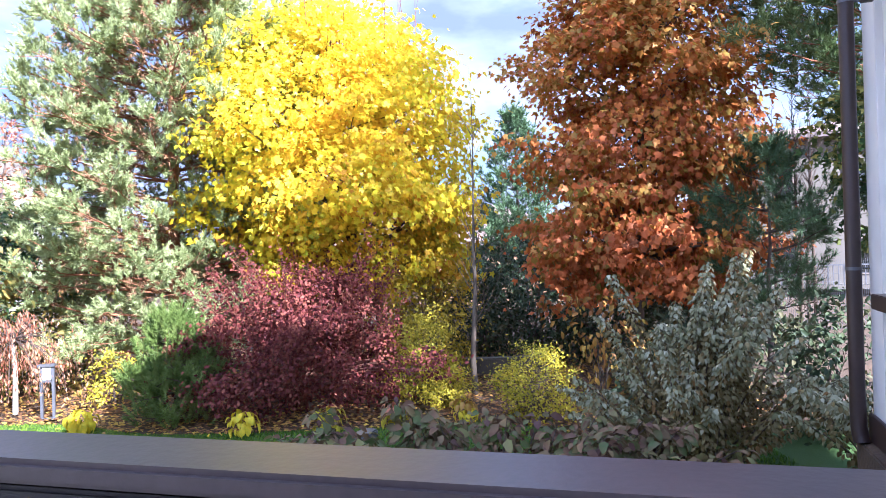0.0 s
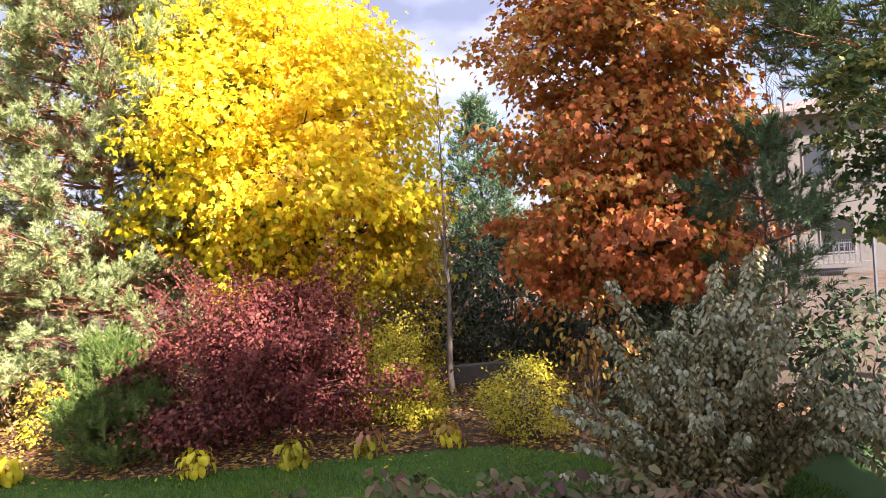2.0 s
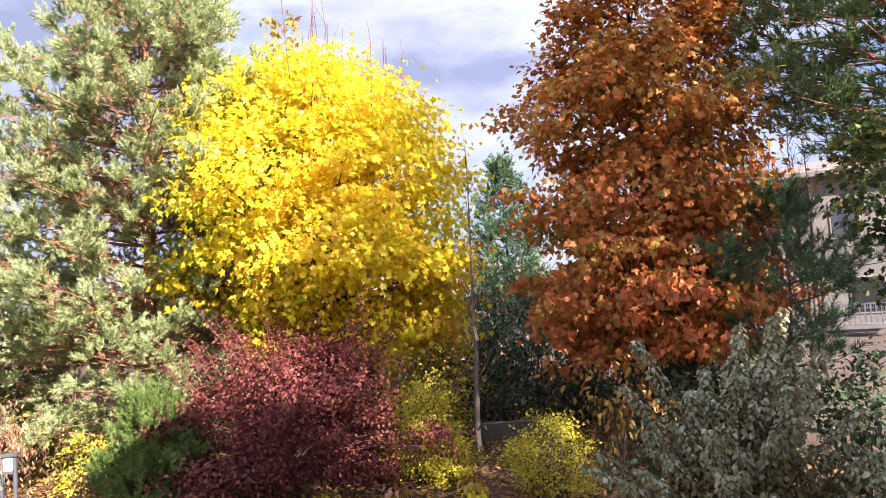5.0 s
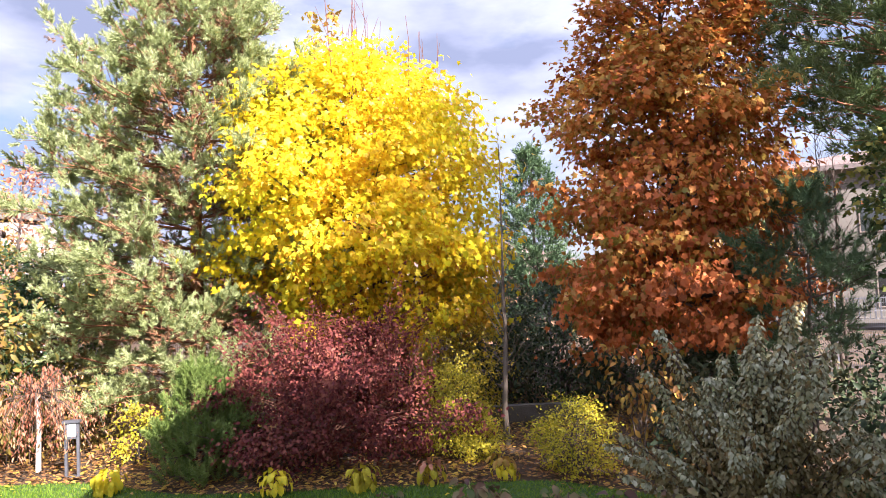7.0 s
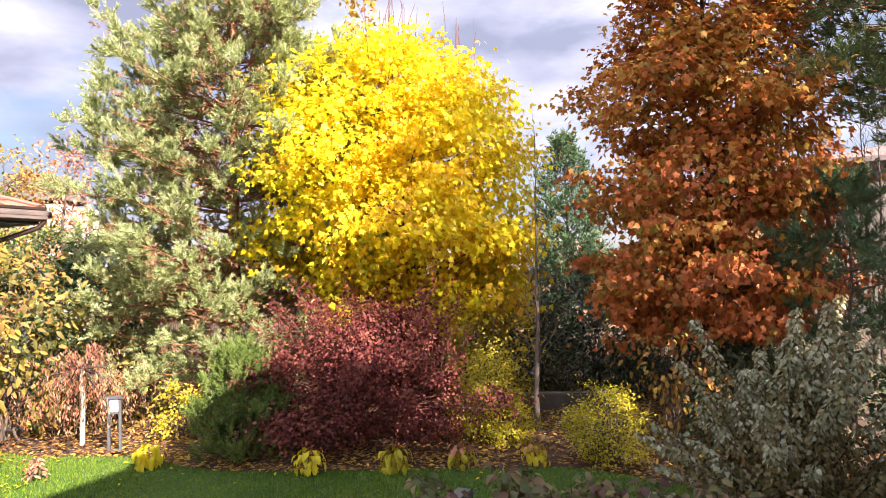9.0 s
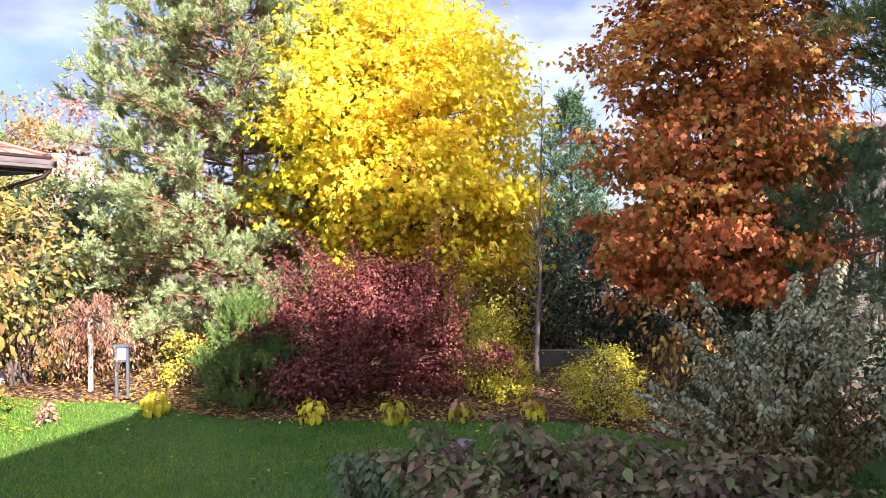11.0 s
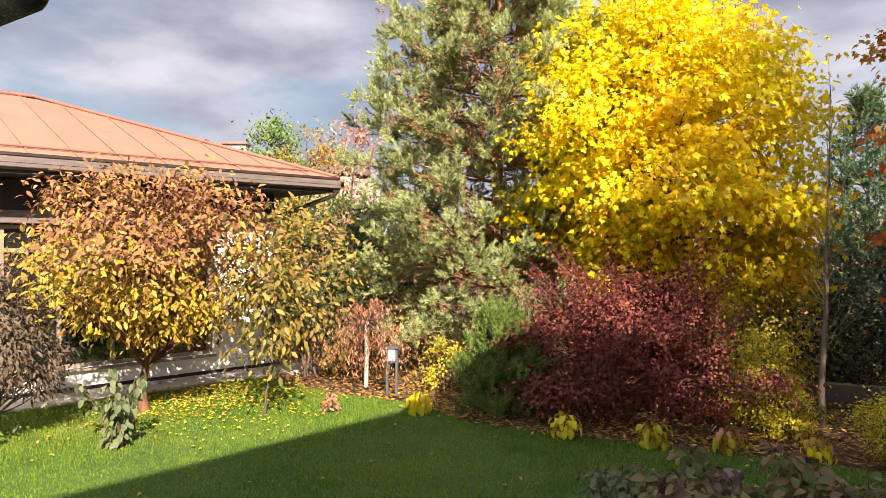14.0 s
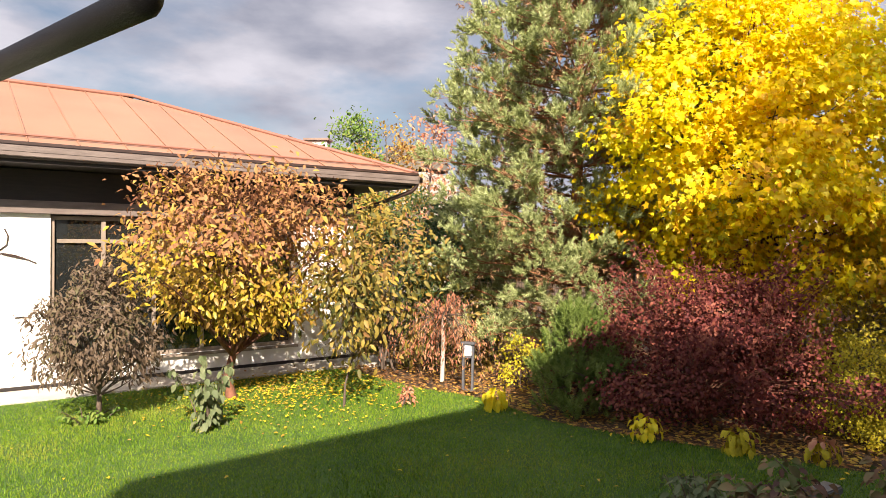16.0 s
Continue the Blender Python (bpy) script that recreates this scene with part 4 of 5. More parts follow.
for spot, r, h, seed, nm, lab, leaf in (((-7.9, 14.4), 1.3, 3.6, 41, "hedge_shrub", "dark green shrub with yellow-tinged leaves", M_DARKLEAF), ((-9.6, 15.2), 1.5, 4.0, 42, "hedge_shrub", "dark green shrub with yellow-tinged leaves", M_DARKLEAF),
                                    ((-6.6, 12.6), 0.8, 1.6, 43, "hedge_shrub", "olive and amber shrub beside the house corner", M_OLIVE), ((3.0, 15.2), 1.5, 2.8, 44, "dark_shrub", "dark evergreen shrub in deep shade", M_EVERGREEN),
                                    ((4.3, 9.9), 1.0, 1.25, 45, "dark_shrub", "dark evergreen shrub under the maple", M_EVERGREEN), ((5.6, 8.0), 0.7, 1.7, 46, "green_shrub", "dark green shrub beside the pale shrub", M_EVERGREEN),
                                    ((1.7, 14.9), 1.0, 2.0, 148, "dark_shrub", "dark evergreen shrub in deep shade", M_EVERGREEN), ((4.4, 14.0), 1.4, 2.6, 149, "dark_shrub", "dark evergreen shrub in deep shade", M_EVERGREEN), ((6.4, 13.2), 1.5, 2.8, 150, "dark_shrub", "dark evergreen shrub in deep shade", M_EVERGREEN), ((5.0, 11.6), 1.1, 1.5, 151, "dark_shrub", "dark evergreen shrub under the maple", M_EVERGREEN), ((0.3, 16.2), 1.4, 2.4, 48, "hedge_shrub", "golden shrub behind the yellow maple", M_GOLDGREEN)):
    broadleaf(nm, (*spot, 0), lab, "shrub", [(0.1, r * 0.8, 0, 0), (h * 0.4, r, 0, 0), (h * 0.75, r * 0.8, 0, 0), (h, r * 0.25, 0, 0)], int(60 * r * h / 2), 42, 0.19, 0.10, OVAL, leaf, M_BARK, 0.03, seed, stems=5, inner=0.35)
broadleaf("small_maple", (6.9, 8.2, 0), "maple sapling in green and yellow leaf", "maple tree",
          [(2.2, 0.5, 0, 0), (2.9, 1.1, 0, 0), (3.8, 1.25, 0, 0), (4.6, 0.5, 0, 0)], 110, 34, 0.18, 0.10, LOBED, M_DARKLEAF, M_BARK, 0.04, 47, flat=0.45, limb_step=3)
broadleaf("golden_spirea", (0.35, 10.75, 0), "golden-green spirea with tiny leaves", "shrub",
          [(0.1, 0.5, 0, 0), (0.5, 0.68, 0, 0), (0.95, 0.6, 0, 0), (1.3, 0.2, 0, 0)], 130, 60, 0.09, 0.04, DIAMOND, M_SPIREA, M_BARK, 0.012, 51, stems=8, inner=0.3, group="spireas")
broadleaf("golden_spirea", (0.78, 10.3, 0), "low golden spirea beside the taller one", "shrub",
          [(0.05, 0.3, 0, 0), (0.3, 0.36, 0, 0), (0.5, 0.15, 0, 0)], 40, 60, 0.07, 0.04, DIAMOND, M_SPIREA, M_BARK, 0.01, 52, stems=5, inner=0.3, group="spireas")
broadleaf("golden_spirea", (2.05, 9.45, 0), "golden spirea with thin arching twigs", "shrub",
          [(0.05, 0.45, 0, 0), (0.4, 0.6, 0, 0), (0.7, 0.5, 0, 0), (0.95, 0.2, 0, 0)], 110, 45, 0.09, 0.04, DIAMOND, M_SPIREA, M_BARK, 0.012, 53, stems=8, inner=0.3, group="spireas")
broadleaf("brown_thicket", (0.45, 12.3, 0), "thin-twigged shrub with sparse brown and yellow leaves", "shrub",
          [(0.3, 0.7, 0, 0), (1.2, 0.9, 0, 0), (2.0, 0.75, 0, 0), (2.5, 0.3, 0, 0)], 120, 36, 0.15, 0.06, OVAL, M_GOLDGREEN, M_BARK, 0.015, 54, stems=7)
broadleaf("orange_viburnum", (3.1, 10.0, 0), "loose shrub with drooping orange leaves", "shrub",
          [(0.4, 0.5, 0, 0), (1.0, 0.8, 0, 0), (1.7, 0.5, 0, 0)], 42, 9, 0.13, 0.11, OVAL, M_AMBER, M_BARK, 0.012, 55, stems=5, droop=1.3)
broadleaf("yellow_shrub", (-4.75, 11.3, 0), "low shrub with bright yellow-green leaves", "shrub",
          [(0.2, 0.35, 0, 0), (0.5, 0.5, 0, 0), (0.8, 0.25, 0, 0)], 34, 26, 0.10, 0.06, OVAL, M_SPIREA, M_BARK, 0.01, 56, stems=5)


def shoot_shrub(name, at, label, leaf, bark, tips, seed, leaf_size=0.07, per=95, shape=ROUND, bow=0.0, side=0.07, start=0.15, droop=0.5, stem_r=0.012, tip_leaf=None):
    """A shrub of long shoots, each clothed in leaves along its length."""
    rng = np.random.default_rng(seed)
    ob = thing(name, at, label, "shrub")
    wood, crown, ends = Soup(), Soup(), Soup()
    for tip in tips:
        tip = np.array(tip, float)
        b = np.array((tip[0] * 0.18 + rng.normal(0, 0.08), tip[1] * 0.18 + rng.normal(0, 0.08), -0.03))
        mid = (b + tip) / 2 + np.array((tip[0] * -0.12, tip[1] * -0.12, 0.18 * tip[2] + bow))
        u = np.linspace(0, 1, 8)[:, None]
        path = (1 - u) ** 2 * b + 2 * u * (1 - u) * mid + u * u * tip
        wood.tube(path, np.linspace(stem_r, 0.003, 8), 5)
        ln = np.linalg.norm(np.diff(path, axis=0), axis=1).sum()
        m = max(4, int(per * ln))
        k = start + (1 - start) * rng.uniform(0, 1, m) ** 0.8
        c = np.stack([np.interp(k, u[:, 0], path[:, i]) for i in range(3)], 1)
        out = unit(rng, m) * (1, 1, 0.4)
        fat = side * (1.35 - 0.9 * k)[:, None]
        late = (k + rng.normal(0, 0.08, m) > 0.72) & (tip_leaf is not None) & (rng.uniform(0, 1, m) < 0.75)
        nrm = unit(rng, m) * 0.6 + out * 0.5 + np.array((0, -0.2, 0.6))
        sz = leaf_size * rng.uniform(0.6, 1.3, m)
        for pick, heap in ((~late, crown), (late, ends)):
            if pick.any():
                heap.scatter((c + out * fat)[pick], (out - np.array((0, 0, droop)))[pick], nrm[pick], sz[pick], shape)
    if ends.v:
        array_part("leafy_tip", *ends.arrays(), tip_leaf, ob, "whitish leaves at the shoot ends", "stuff")
    array_part("branchwork", *wood.arrays(), bark, ob, kind="stuff", smooth=True)
    array_part("leafage", *crown.arrays(), leaf, ob, "", "stuff")
    return ob


rng = np.random.default_rng(61)
tips = []
for k in range(74):
    a, r = rng.uniform(0, 6.28), 1.75 * math.sqrt(rng.uniform(0, 1))
    x, y = r * math.cos(a), r * math.sin(a) * 0.7
    z = 0.95 + 1.0 * math.exp(-((x - 0.45) ** 2) / 0.7) - 0.25 * (r / 1.75) + rng.normal(0, 0.18)
    tips.append((x, y, max(0.35, z)))
tips += [(-0.75, 0.3, 2.1), (-0.9, 0.4, 1.65), (0.55, 0, 2.3), (0.75, 0.2, 2.35), (0.35, 0.3, 2.2)]
shoot_shrub("pale_shrub", (3.3, 6.9, 0), "pale grey-green shrub with upright leafy shoots", M_SILVER, M_BARK, tips, 62, 0.053, 190, OVALB, side=0.085, droop=0.6, tip_leaf=M_SILVERTIP)
tips = [(1.5 * math.cos(a) * r, 0.9 * math.sin(a) * r, rng.uniform(0.7, 1.35)) for a, r in zip(rng.uniform(0, 6.28, 40), rng.uniform(0.2, 1, 40))]
shoot_shrub("pale_shrub", (4.9, 5.4, 0), "pale mottled shrub beside the house wall", M_SILVER, M_BARK, tips, 63, 0.053, 170, OVALB, side=0.085, droop=0.6, tip_leaf=M_SILVERTIP)
tips = [(1.5 * math.cos(a) * r, 0.75 * math.sin(a) * r, 1.36 - 0.10 * r - 0.06 * math.cos(a) * r + rng.normal(0, 0.09)) for a, r in zip(rng.uniform(0, 6.28, 70), np.sqrt(rng.uniform(0.02, 1, 70)))]
shoot_shrub("hydrangea", (0.85, 3.75, 0), "broad shrub with fading brown and green leaves", M_FADED, M_BARK, tips, 64, 0.075, 95, OVALB, side=0.16, start=0.35, droop=0.35)
tips = [(0.6 * math.cos(a) * r, 0.5 * math.sin(a) * r, 1.02 + rng.normal(0, 0.1)) for a, r in zip(rng.uniform(0, 6.28, 18), np.sqrt(rng.uniform(0.02, 1, 18)))]
shoot_shrub("mint_plant", (-0.55, 4.75, 0), "low plant with small grey-green leaves", M_SAGE, M_BARK, tips, 65, 0.07, 60, OVAL, side=0.07)
tips = [(0.5 * math.cos(a) * r, 0.5 * math.sin(a) * r, rng.uniform(0.5, 1.05)) for a, r in zip(rng.uniform(0, 6.28, 9), np.sqrt(rng.uniform(0.1, 1, 9)))]
shoot_shrub("tall_perennial", (-7.3, 6.35, 0), "leafy perennial with large grey-green leaves", M_SAGE, M_BARK, tips, 66, 0.115, 34, OVALB, side=0.10, droop=0.9, start=0.05)
tips = [(0.2 * math.cos(a), 0.2 * math.sin(a), rng.uniform(0.15, 0.3)) for a in rng.uniform(0, 6.28, 9)]
shoot_shrub("rusty_seedling", (-5.75, 9.0, 0), "small rusty plant on a soil mound in the lawn", M_RUST, M_BARK, tips, 67, 0.06, 50, OVAL, side=0.04)
shoot_shrub("lawn_seedling", (-9.0, 5.75, 0), "low green leaves round the small tree's foot", M_GREEN, M_BARK, [(0.4 * math.cos(a), 0.4 * math.sin(a), rng.uniform(0.12, 0.25)) for a in rng.uniform(0, 6.28, 14)], 68, 0.07, 60, OVAL, side=0.05)

# weeping shrub: arching branches hung with rusty leaves
weep = thing("weeping_shrub", (-6.25, 10.95, 0), "weeping shrub with bare arching twigs and rusty leaves", "shrub")
rng = np.random.default_rng(71)
bole, wood, crown = Soup(), Soup(), Soup()
bole.tube([(0, 0, -0.03), (0.02, 0, 0.7), (-0.03, 0.02, 1.3)], [0.045, 0.035, 0.03], 8)
for k in range(70):
    a, r = rng.uniform(0, 6.28), rng.uniform(0.15, 1.25)
    h = np.array((math.cos(a) * r, math.sin(a) * r, 0))
    top = rng.uniform(0.95, 1.75)
    u = np.linspace(0, 1, 9)[:, None]
    path = np.array((0, 0, 1.2)) + h * np.sqrt(u) + np.array((0, 0, 1.0)) * ((top - 1.2) * 4 * u * (1 - u) - (rng.uniform(0.35, 1.1)) * u * u)
    wood.tube(path, np.linspace(0.008, 0.002, 9), 4)
    m = 27
    q = 0.25 + 0.75 * rng.uniform(0, 1, m)
    c = np.stack([np.interp(q, u[:, 0], path[:, i]) for i in range(3)], 1) + rng.normal(0, 0.05, (m, 3))
    crown.scatter(c, unit(rng, m) * 0.5 - np.array((0, 0, 1.0)), unit(rng, m), rng.uniform(0.05, 0.09, m), NARROW)
array_part("trunk", *bole.arrays(), M_CONCRETE, weep, smooth=True)
array_part("branchwork", *wood.arrays(), M_BARK, weep, kind="stuff")
array_part("leafage", *crown.arrays(), M_RUST, weep, kind="stuff")

# slim bare tree and the bare thicket beyond the maple
def bare_tree(at, h, r, n, seed, label, spread=0.25, group="", bark=M_BARK):
    rng = np.random.default_rng(seed)
    ob = thing("bare_tree", at, label, "tree", group)
    bole, wood = Soup(), Soup()
    z = np.linspace(-0.05, h, 10)
    w = np.cumsum(rng.normal(0, 0.028, (10, 2)), 0)
    bole.tube(np.stack([w[:, 0], w[:, 1], z], 1), r * (1 - 0.93 * z.clip(0) / h) ** 1.5, 8)
    for _ in range(n):
        k = rng.uniform(0.12, 0.95)
        a = rng.uniform(0, 6.28)
        ln = (1 - k * 0.7) * h * rng.uniform(0.10, spread)
        c = np.array((np.interp(k * h, z, w[:, 0]), np.interp(k * h, z, w[:, 1]), k * h))
        d = np.array((math.cos(a), math.sin(a), rng.uniform(0.8, 2.0))) * ln * 0.6
        wood.tube([c, c + d * 0.5 + rng.normal(0, 0.02, 3), c + d], [0.009, 0.006, 0.002], 4)
        for _ in range(2):
            e = c + d * rng.uniform(0.4, 0.9)
            wood.tube([e, e + rng.normal(0, 0.12, 3) + (0, 0, 0.15)], [0.004, 0.002], 3)
    array_part("trunk", *bole.arrays(), bark, ob, smooth=True)
    array_part("branchwork", *wood.arrays(), bark, ob, kind="stuff")


bare_tree((1.25, 11.15, 0), 5.5, 0.055, 30, 81, "slim bare young tree in the leaf-strewn bed", 0.22, bark=M_GREYBARK)
rng = np.random.default_rng(82)
for k in range(9):
    bare_tree((6.5 + 0.36 * k + rng.normal(0, 0.15), 14.6 + rng.normal(0, 0.6), 0), rng.uniform(5.2, 7.2), 0.06, 44, 90 + k, "dark bare tree of the thicket", 0.16, "bare thicket")

# hostas: each leaf a part of its own
hv, hf = oval_leaf(0.62, 0.10, 0.45)


def hosta(at, label, leaves, size, leaf, seed, accent=None):
    rng = np.random.default_rng(seed)
    ob = thing("hosta", at, label, "plant", "hostas along the lawn")
    shared = {}
    for m in (leaf, accent or leaf):
        shared[m.name] = array_mesh("hosta_leaf", hv, hf, m, True)
    for k in range(leaves):
        a = k * 2.4 + rng.normal(0, 0.3)
        lift = rng.uniform(0.1, 1.1)
        r = 0.03 + 0.17 * rng.uniform(0, 1)
        lf = new("leaf", shared[(accent if accent and lift > 0.75 else leaf).name])
        lf.parent = ob
        lf.matrix_local = pose(r * math.cos(a), r * math.sin(a), 0.05 + 0.26 * lift, rng.normal(0, 14), 28 + 45 * (1 - lift), math.degrees(a)) @ Matrix.Scale(size * rng.uniform(0.75, 1.2), 4)
    stalk = Soup()
    for k in range(7):
        a = k * 0.9
        stalk.tube([(0, 0, -0.02), (0.06 * math.cos(a), 0.06 * math.sin(a), 0.14), (0.12 * math.cos(a), 0.12 * math.sin(a), 0.22)], [0.008, 0.006, 0.004], 4)
    array_part("stalk", *stalk.arrays(), M_GOLDGREEN, ob, kind="stuff")


hosta((-4.42, 9.40, 0), "clump of sunlit bright yellow leaves", 80, 0.13, M_HOSTA, 101)
hosta((-2.02, 9.0, 0), "clump of yellow and green leaves", 60, 0.11, M_HOSTA, 102)
hosta((-0.88, 9.05, 0), "wide clump of yellow-green leaves", 64, 0.11, M_SPIREA, 103)
hosta((0.0, 9.2, 0), "green clump with orange upper leaves", 44, 0.12, M_SPIREA, 104, M_RUST)
hosta((1.02, 9.25, 0), "clump of golden drooping leaves", 60, 0.11, M_HOSTA, 105, M_AMBER)


def bollard(at, turn=0.0, tall=1.0):
    """A garden lamp: two posts, a hood and a white diffuser."""
    ob = thing("garden_lamp", at, "grey metal garden bollard lamp with white diffuser", "garden lamp", "garden lamps", turn=turn)
    ob.scale = (1, 1, tall)
    for x in (-0.085, 0.085):
        part("post", boxed((x - 0.02, -0.03, -0.03), (x + 0.02, 0.03, 0.80), 0.004), M_GREYMETAL, ob)
    part("hood", boxed((-0.125, -0.06, 0.802), (0.125, 0.06, 0.845), 0.008), M_GREYMETAL, ob)
    part("diffuser", boxed((-0.062, -0.028, 0.60), (0.062, 0.028, 0.80), 0.004), M_LAMPWHITE, ob, "white diffuser panel")
    part("crossbar", boxed((-0.064, -0.02, 0.56), (0.064, 0.02, 0.598), 0.003), M_GREYMETAL, ob)
    part("base_plate", boxed((-0.13, -0.06, -0.02), (0.13, 0.06, 0.012), 0.003), M_GREYMETAL, ob)


bollard((-5.45, 10.47, 0.0), 12)
bollard((0.066, 4.65, 0.0), 66, 1.36)

# ---- fallen leaves ----
rng = np.random.default_rng(111)


def fallen(n, xlo, xhi, ylo, yhi, on_lawn, size, z, thin=None):
    x, y = rng.uniform(xlo, xhi, n), rng.uniform(ylo, yhi, n)
    keep = inside(LAWN, x, y) == on_lawn
    if thin is not None:
        keep &= rng.uniform(0, 1, n) < thin(x, y)
    x, y = x[keep], y[keep]
    m = len(x)
    nrm = unit(rng, m) * 0.35 + np.array((0, 0, 1.0))
    return np.stack([x, y, np.full(m, z) + rng.uniform(0, 0.02, m)], 1), unit(rng, m) * (1, 1, 0.1), nrm, size * rng.uniform(0.6, 1.3, m)


lit = Soup()
lit.scatter(*fallen(42000, -10, 6, 8.4, 17, False, 0.08, 0.0), DIAMOND)
tagged(new("fallen_leaves", array_mesh("fallen_leaves", *lit.arrays(), M_LITTER)), "carpet of fallen brown and yellow leaves", "leaves", kind="stuff")
lit = Soup()
lit.scatter(*fallen(9000, -11, -5.4, 5.0, 10.8, True, 0.062, 0.03, lambda x, y: np.exp(-(((x + 8.2) / 1.5) ** 2) - ((y - 9.0) / 1.6) ** 2)), OVAL)
lit.scatter(*fallen(1500, -11, 4, 2.5, 10.5, True, 0.06, 0.035, lambda x, y: 0.10 + 0.5 * np.exp(-((9.1 - y) / 0.5) ** 2)), OVAL)
tagged(new("fallen_leaves", array_mesh("fallen_leaves", *lit.arrays(), M_LAWNLEAF)), "yellow leaves fallen on the lawn", "leaves", kind="stuff")

# ---- beyond the garden ----
wall_bm = boxed((0.5, 12.9, -0.1), (3.0, 13.15, 0.30), 0.02)
tagged(part("retaining_wall", wall_bm, M_STONE, None), "low grey concrete retaining wall in the garden bed", "wall", kind="structure")

fence = thing("fence", (-9.0, 17.0, 0), "dark metal mesh fence behind the trees", "fence")
for k in range(10):
    part("post", boxed((k * 2.4 - 0.03, -0.03, -0.1), (k * 2.4 + 0.03, 0.03, 1.95), 0.005), M_GREYMETAL, fence)
wires = Soup()
for k in range(430):
    wires.tube([(0.05 * k, 0, 0.08), (0.05 * k, 0, 1.88)], [0.004, 0.004], 3)
for z in np.arange(0.1, 1.9, 0.2):
    wires.tube([(0, 0.004, z), (21.6, 0.004, z)], [0.004, 0.004], 3)
array_part("mesh_wire", *wires.arrays(), M_GREYMETAL, fence, kind="stuff")


def plain_house(name, at, label, w, d, h, rise, wall, roof, turn, wins, over=0.6, chimneys=()):
    ob = thing(name, at, label, "house", turn=turn)
    part("wall", boxed((-w / 2, -d / 2, -0.2), (w / 2, d / 2, h)), wall, ob)
    r = bmesh.new()
    e = over
    lo = [r.verts.new(p) for p in ((-w / 2 - e, -d / 2 - e, h + 0.01), (w / 2 + e, -d / 2 - e, h + 0.01), (w / 2 + e, d / 2 + e, h + 0.01), (-w / 2 - e, d / 2 + e, h + 0.01))]
    q = min(d / 2, w / 2 - 0.3)
    hi = [r.verts.new(p) for p in ((-w / 2 + q, 0, h + rise), (w / 2 - q, 0, h + rise))]
    for f in ((lo[0], lo[1], hi[1], hi[0]), (lo[1], lo[2], hi[1]), (lo[2], lo[3], hi[0], hi[1]), (lo[3], lo[0], hi[0]), (lo[3], lo[2], lo[1], lo[0])):
        r.faces.new(f)
    bmesh.ops.recalc_face_normals(r, faces=r.faces)
    top = part("roof", r, roof, ob)
    part("fascia", boxed((-w / 2 - e, -d / 2 - e - 0.03, h - 0.18), (w / 2 + e, -d / 2 - e - 0.002, h + 0.03)), M_FASCIA, ob)
    for x, z, ww, hh in wins:
        f = part("window", boxed((x - ww / 2, -d / 2 - 0.05, z), (x + ww / 2, -d / 2 - 0.002, z + hh), 0.01), M_FRAME, ob)
        part("pane", boxed((x - ww / 2 + 0.07, -d / 2 - 0.06, z + 0.07), (x + ww / 2 - 0.07, -d / 2 - 0.052, z + hh - 0.07)), M_GLASS, f)
    for x, y, z, cw, ch in chimneys:
        c = part("chimney", boxed((x - cw / 2, y - cw / 3, z), (x + cw / 2, y + cw / 3, z + ch), 0.02), M_STUCCO, ob, "white rendered chimney")
        part("chimney_cap", boxed((x - cw / 2 - 0.12, y - cw / 3 - 0.12, z + ch + 0.12), (x + cw / 2 + 0.12, y + cw / 3 + 0.12, z + ch + 0.26), 0.02), M_GREYROOF, c, "dark louvred cap")
        part("chimney_cap", boxed((x - cw / 2, y - cw / 3, z + ch + 0.002), (x + cw / 2, y + cw / 3, z + ch + 0.118)), M_GREYROOF, c)
    return ob


plain_house("brick_house", (1.5, 33, 0), "brick house with a brown roof behind the trees", 12, 8, 2.7, 1.9, M_BRICK, M_GREYROOF, 8, [(-4, 0.9, 1.2, 1.2), (0.2, 0.9, 1.4, 1.3), (3.0, 0.9, 1.2, 1.2)])
apart = plain_house("apartment_house", (24, 32, 0), "large beige house behind the thicket", 16, 10, 6.9, 1.3, M_BEIGE, M_GREYROOF, -20,
                    [(-6.4, 4.0, 0.7, 1.6), (-3.6, 4.0, 1.2, 1.6), (-6.4, 0.8, 1.0, 1.6), (-3.0, 0.8, 1.4, 1.6), (0.5, 4.0, 1.2, 1.6), (0.5, 0.8, 1.2, 1.6)])
bal = part("balcony", boxed((-7.5, -6.4, 0.25), (-2.5, -5.002, 0.42), 0.02), M_BEIGE, apart)
for k in range(26):
    part("baluster", boxed((-7.45 + 0.195 * k, -6.36, 0.422), (-7.41 + 0.195 * k, -6.32, 1.25)), M_GREYMETAL, bal)
part("handrail", boxed((-7.5, -6.38, 1.252), (-2.5, -6.30, 1.30)), M_GREYMETAL, bal)
plain_house("white_villa", (-31.0, 33.0, 0), "white villa with a terracotta roof and chimneys", 14, 9, 5.6, 3.0, M_STUCCO, M_ROOF, 25,
            [(-4, 3.2, 1.2, 1.5), (0, 3.2, 1.2, 1.5), (4, 3.2, 1.2, 1.5)], chimneys=((3.2, -3.0, 6.4, 1.3, 1.9), (0.4, -1.6, 7.2, 1.1, 1.5)))
dome = bmesh.new()
bmesh.ops.create_uvsphere(dome, u_segments=20, v_segments=10, radius=2.6)
bmesh.ops.delete(dome, geom=[v for v in dome.verts if v.co.z < -0.3], context="VERTS")
for v in dome.verts:
    v.co = Vector((v.co.x * 0.8, v.co.y * 0.7, v.co.z * 0.55))
pav = thing("white_pavilion", (-19.5, 30.5, 0), "white pavilion with a shallow domed roof", "pavilion")
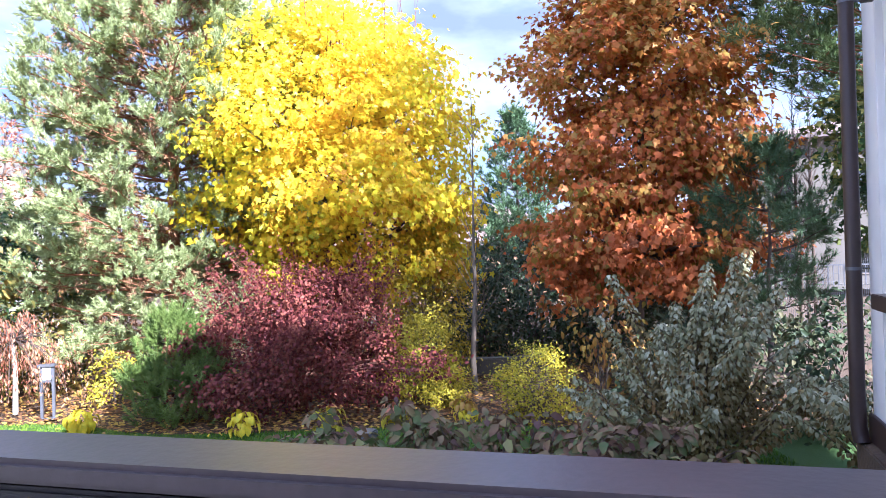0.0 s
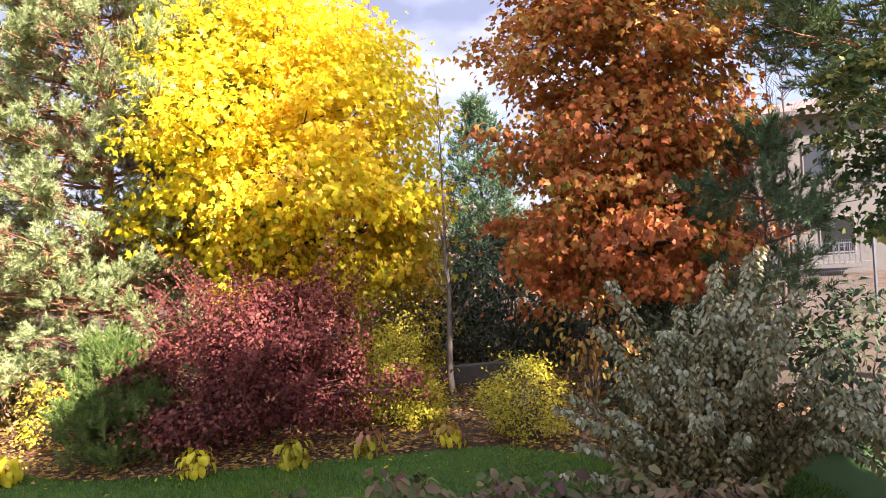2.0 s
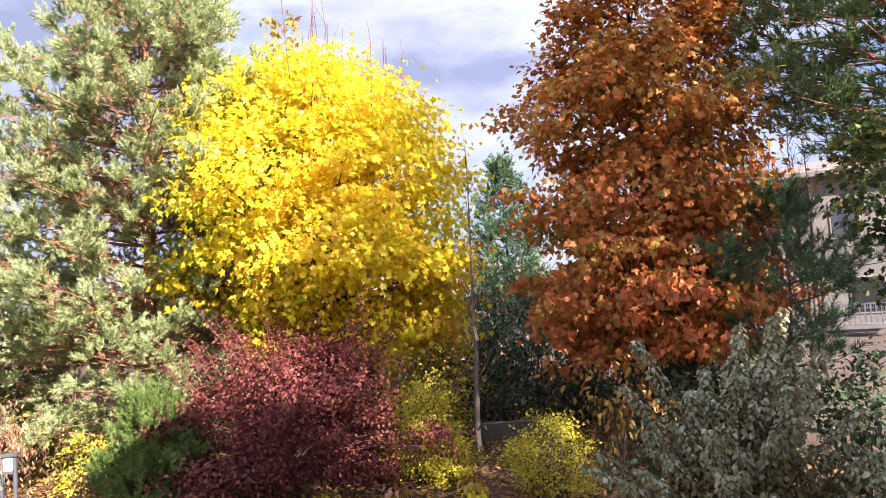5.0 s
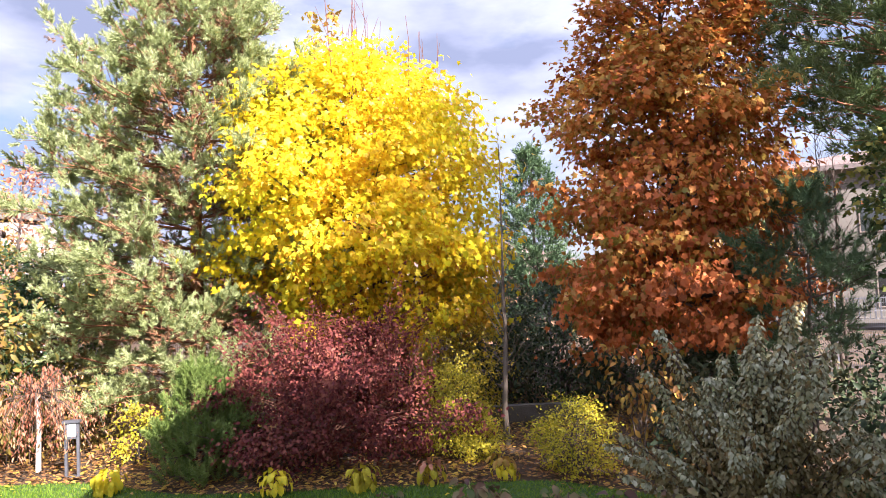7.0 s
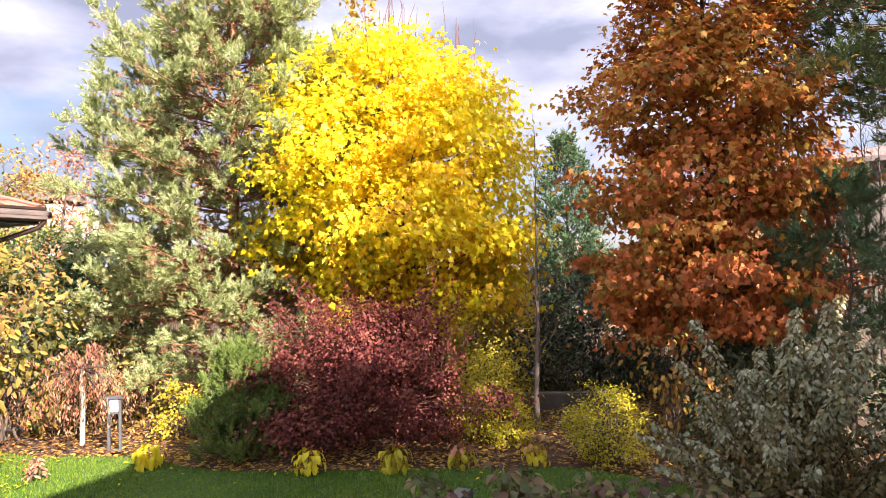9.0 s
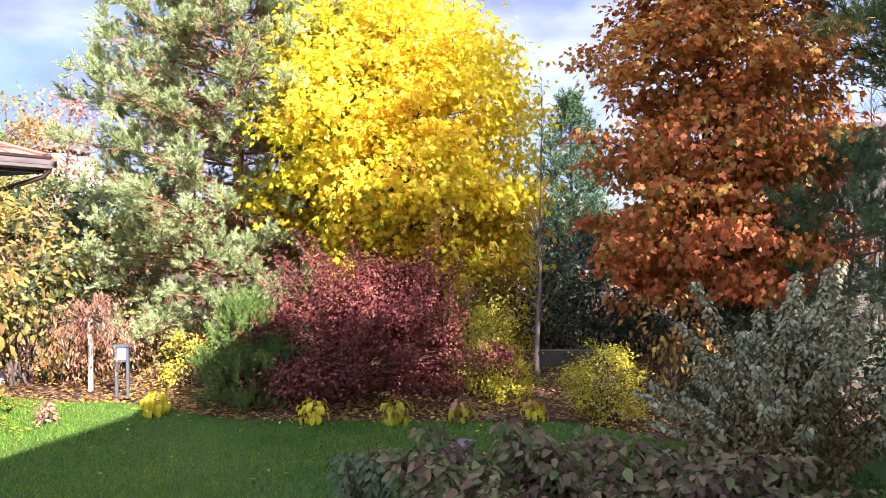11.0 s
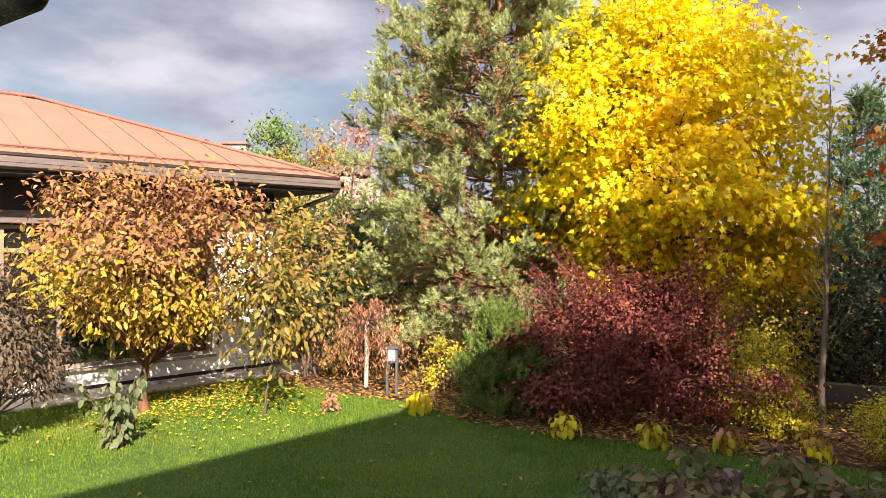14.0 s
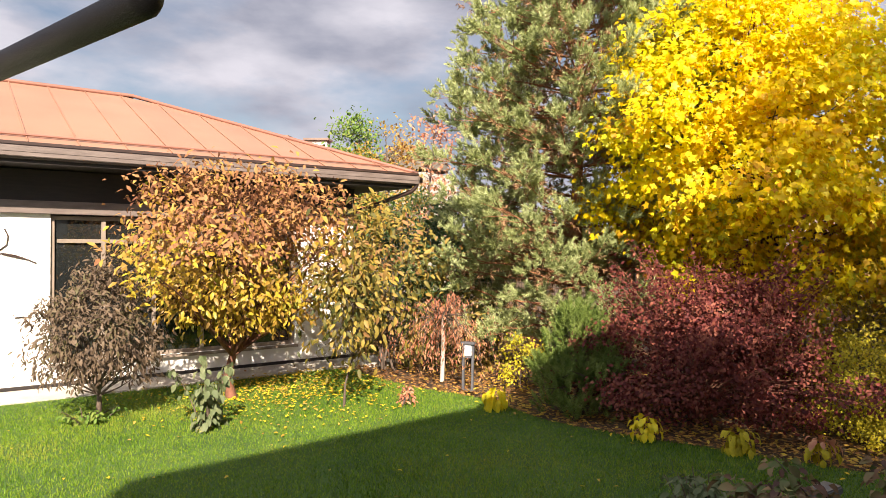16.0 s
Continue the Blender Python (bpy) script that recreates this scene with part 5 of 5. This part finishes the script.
part("wall", boxed((-1.9, -1.7, -0.1), (1.9, 1.7, 6.0), 0.05), M_CONCRETE, pav)
dm = part("dome_roof", dome, M_STONE, pav, smooth=True)
dm.location = (0, 0, 6.2)

for at, lab, prof, leaf, size, seed in (((-17.0, 22.2, 0), "upright green willow beyond the house", [(1.5, 1.0, 0, 0), (4.5, 1.3, 0, 0), (6.6, 0.8, 0, 0), (7.7, 0.2, 0, 0)], M_GREEN, 0.16, 121),
                                        ((-15.4, 22.4, 0), "thinning tree with brown autumn leaves", [(1.5, 1.2, 0, 0), (4.0, 1.6, 0, 0), (6.2, 1.1, 0, 0), (7.2, 0.3, 0, 0)], M_AMBER, 0.15, 122),
                                        ((-13.2, 21.9, 0), "thin tree with a few orange leaves at its top", [(2.0, 0.6, 0, 0), (5.0, 0.6, 0, 0), (6.8, 0.7, 0.1, 0), (7.4, 0.6, 0.2, 0)], M_RUST, 0.17, 123),
                                        ((11.5, 27, 0), "golden tree beyond the thicket", [(1.0, 1.8, 0, 0), (3.5, 2.3, 0, 0), (6.0, 1.6, 0, 0), (7.5, 0.3, 0, 0)], M_AMBER, 0.2, 124),
                                        ((-17, 19, 0), "dark green tree behind the house", [(0.8, 1.8, 0, 0), (2.5, 2.4, 0, 0), (4.5, 1.4, 0, 0), (5.2, 0.4, 0, 0)], M_DARKLEAF, 0.18, 125)):
    n_clump = {123: 60, 121: 190}.get(seed, 140)
    broadleaf("far_tree", at, lab, "tree", prof, n_clump, 34 if seed != 123 else 12, 0.30, size, OVAL, leaf, M_BARK, 0.09, seed)

# woods far off, closing the view
rng = np.random.default_rng(131)
for leaf, nm, lab, share in ((M_DARKLEAF, "far_woods", "dark green woods far behind the garden", 0), (M_AMBER, "far_woods", "amber autumn woods far behind the garden", 1), (M_RUST, "far_woods", "rusty autumn woods far behind the garden", 2)):
    soup = Soup()
    for k in range(46):
        a = radians(-70 + 150 * (k + share / 3) / 46)
        d = rng.uniform(44, 60)
        h = rng.uniform(2.6, 4.6)
        c = np.array((-math.sin(a) * d, math.cos(a) * d, 0))
        m = 200
        at = c + unit(rng, m) * (2.6, 2.6, h * 0.5) * rng.uniform(0.5, 1, (m, 1)) + (0, 0, h * 0.5)
        soup.scatter(at, unit(rng, m), unit(rng, m) + (0, 0, 0.5), rng.uniform(0.5, 0.95, m), OVAL)
    tagged(new(nm, array_mesh(nm, *soup.arrays(), leaf)), lab, "woods", kind="stuff")
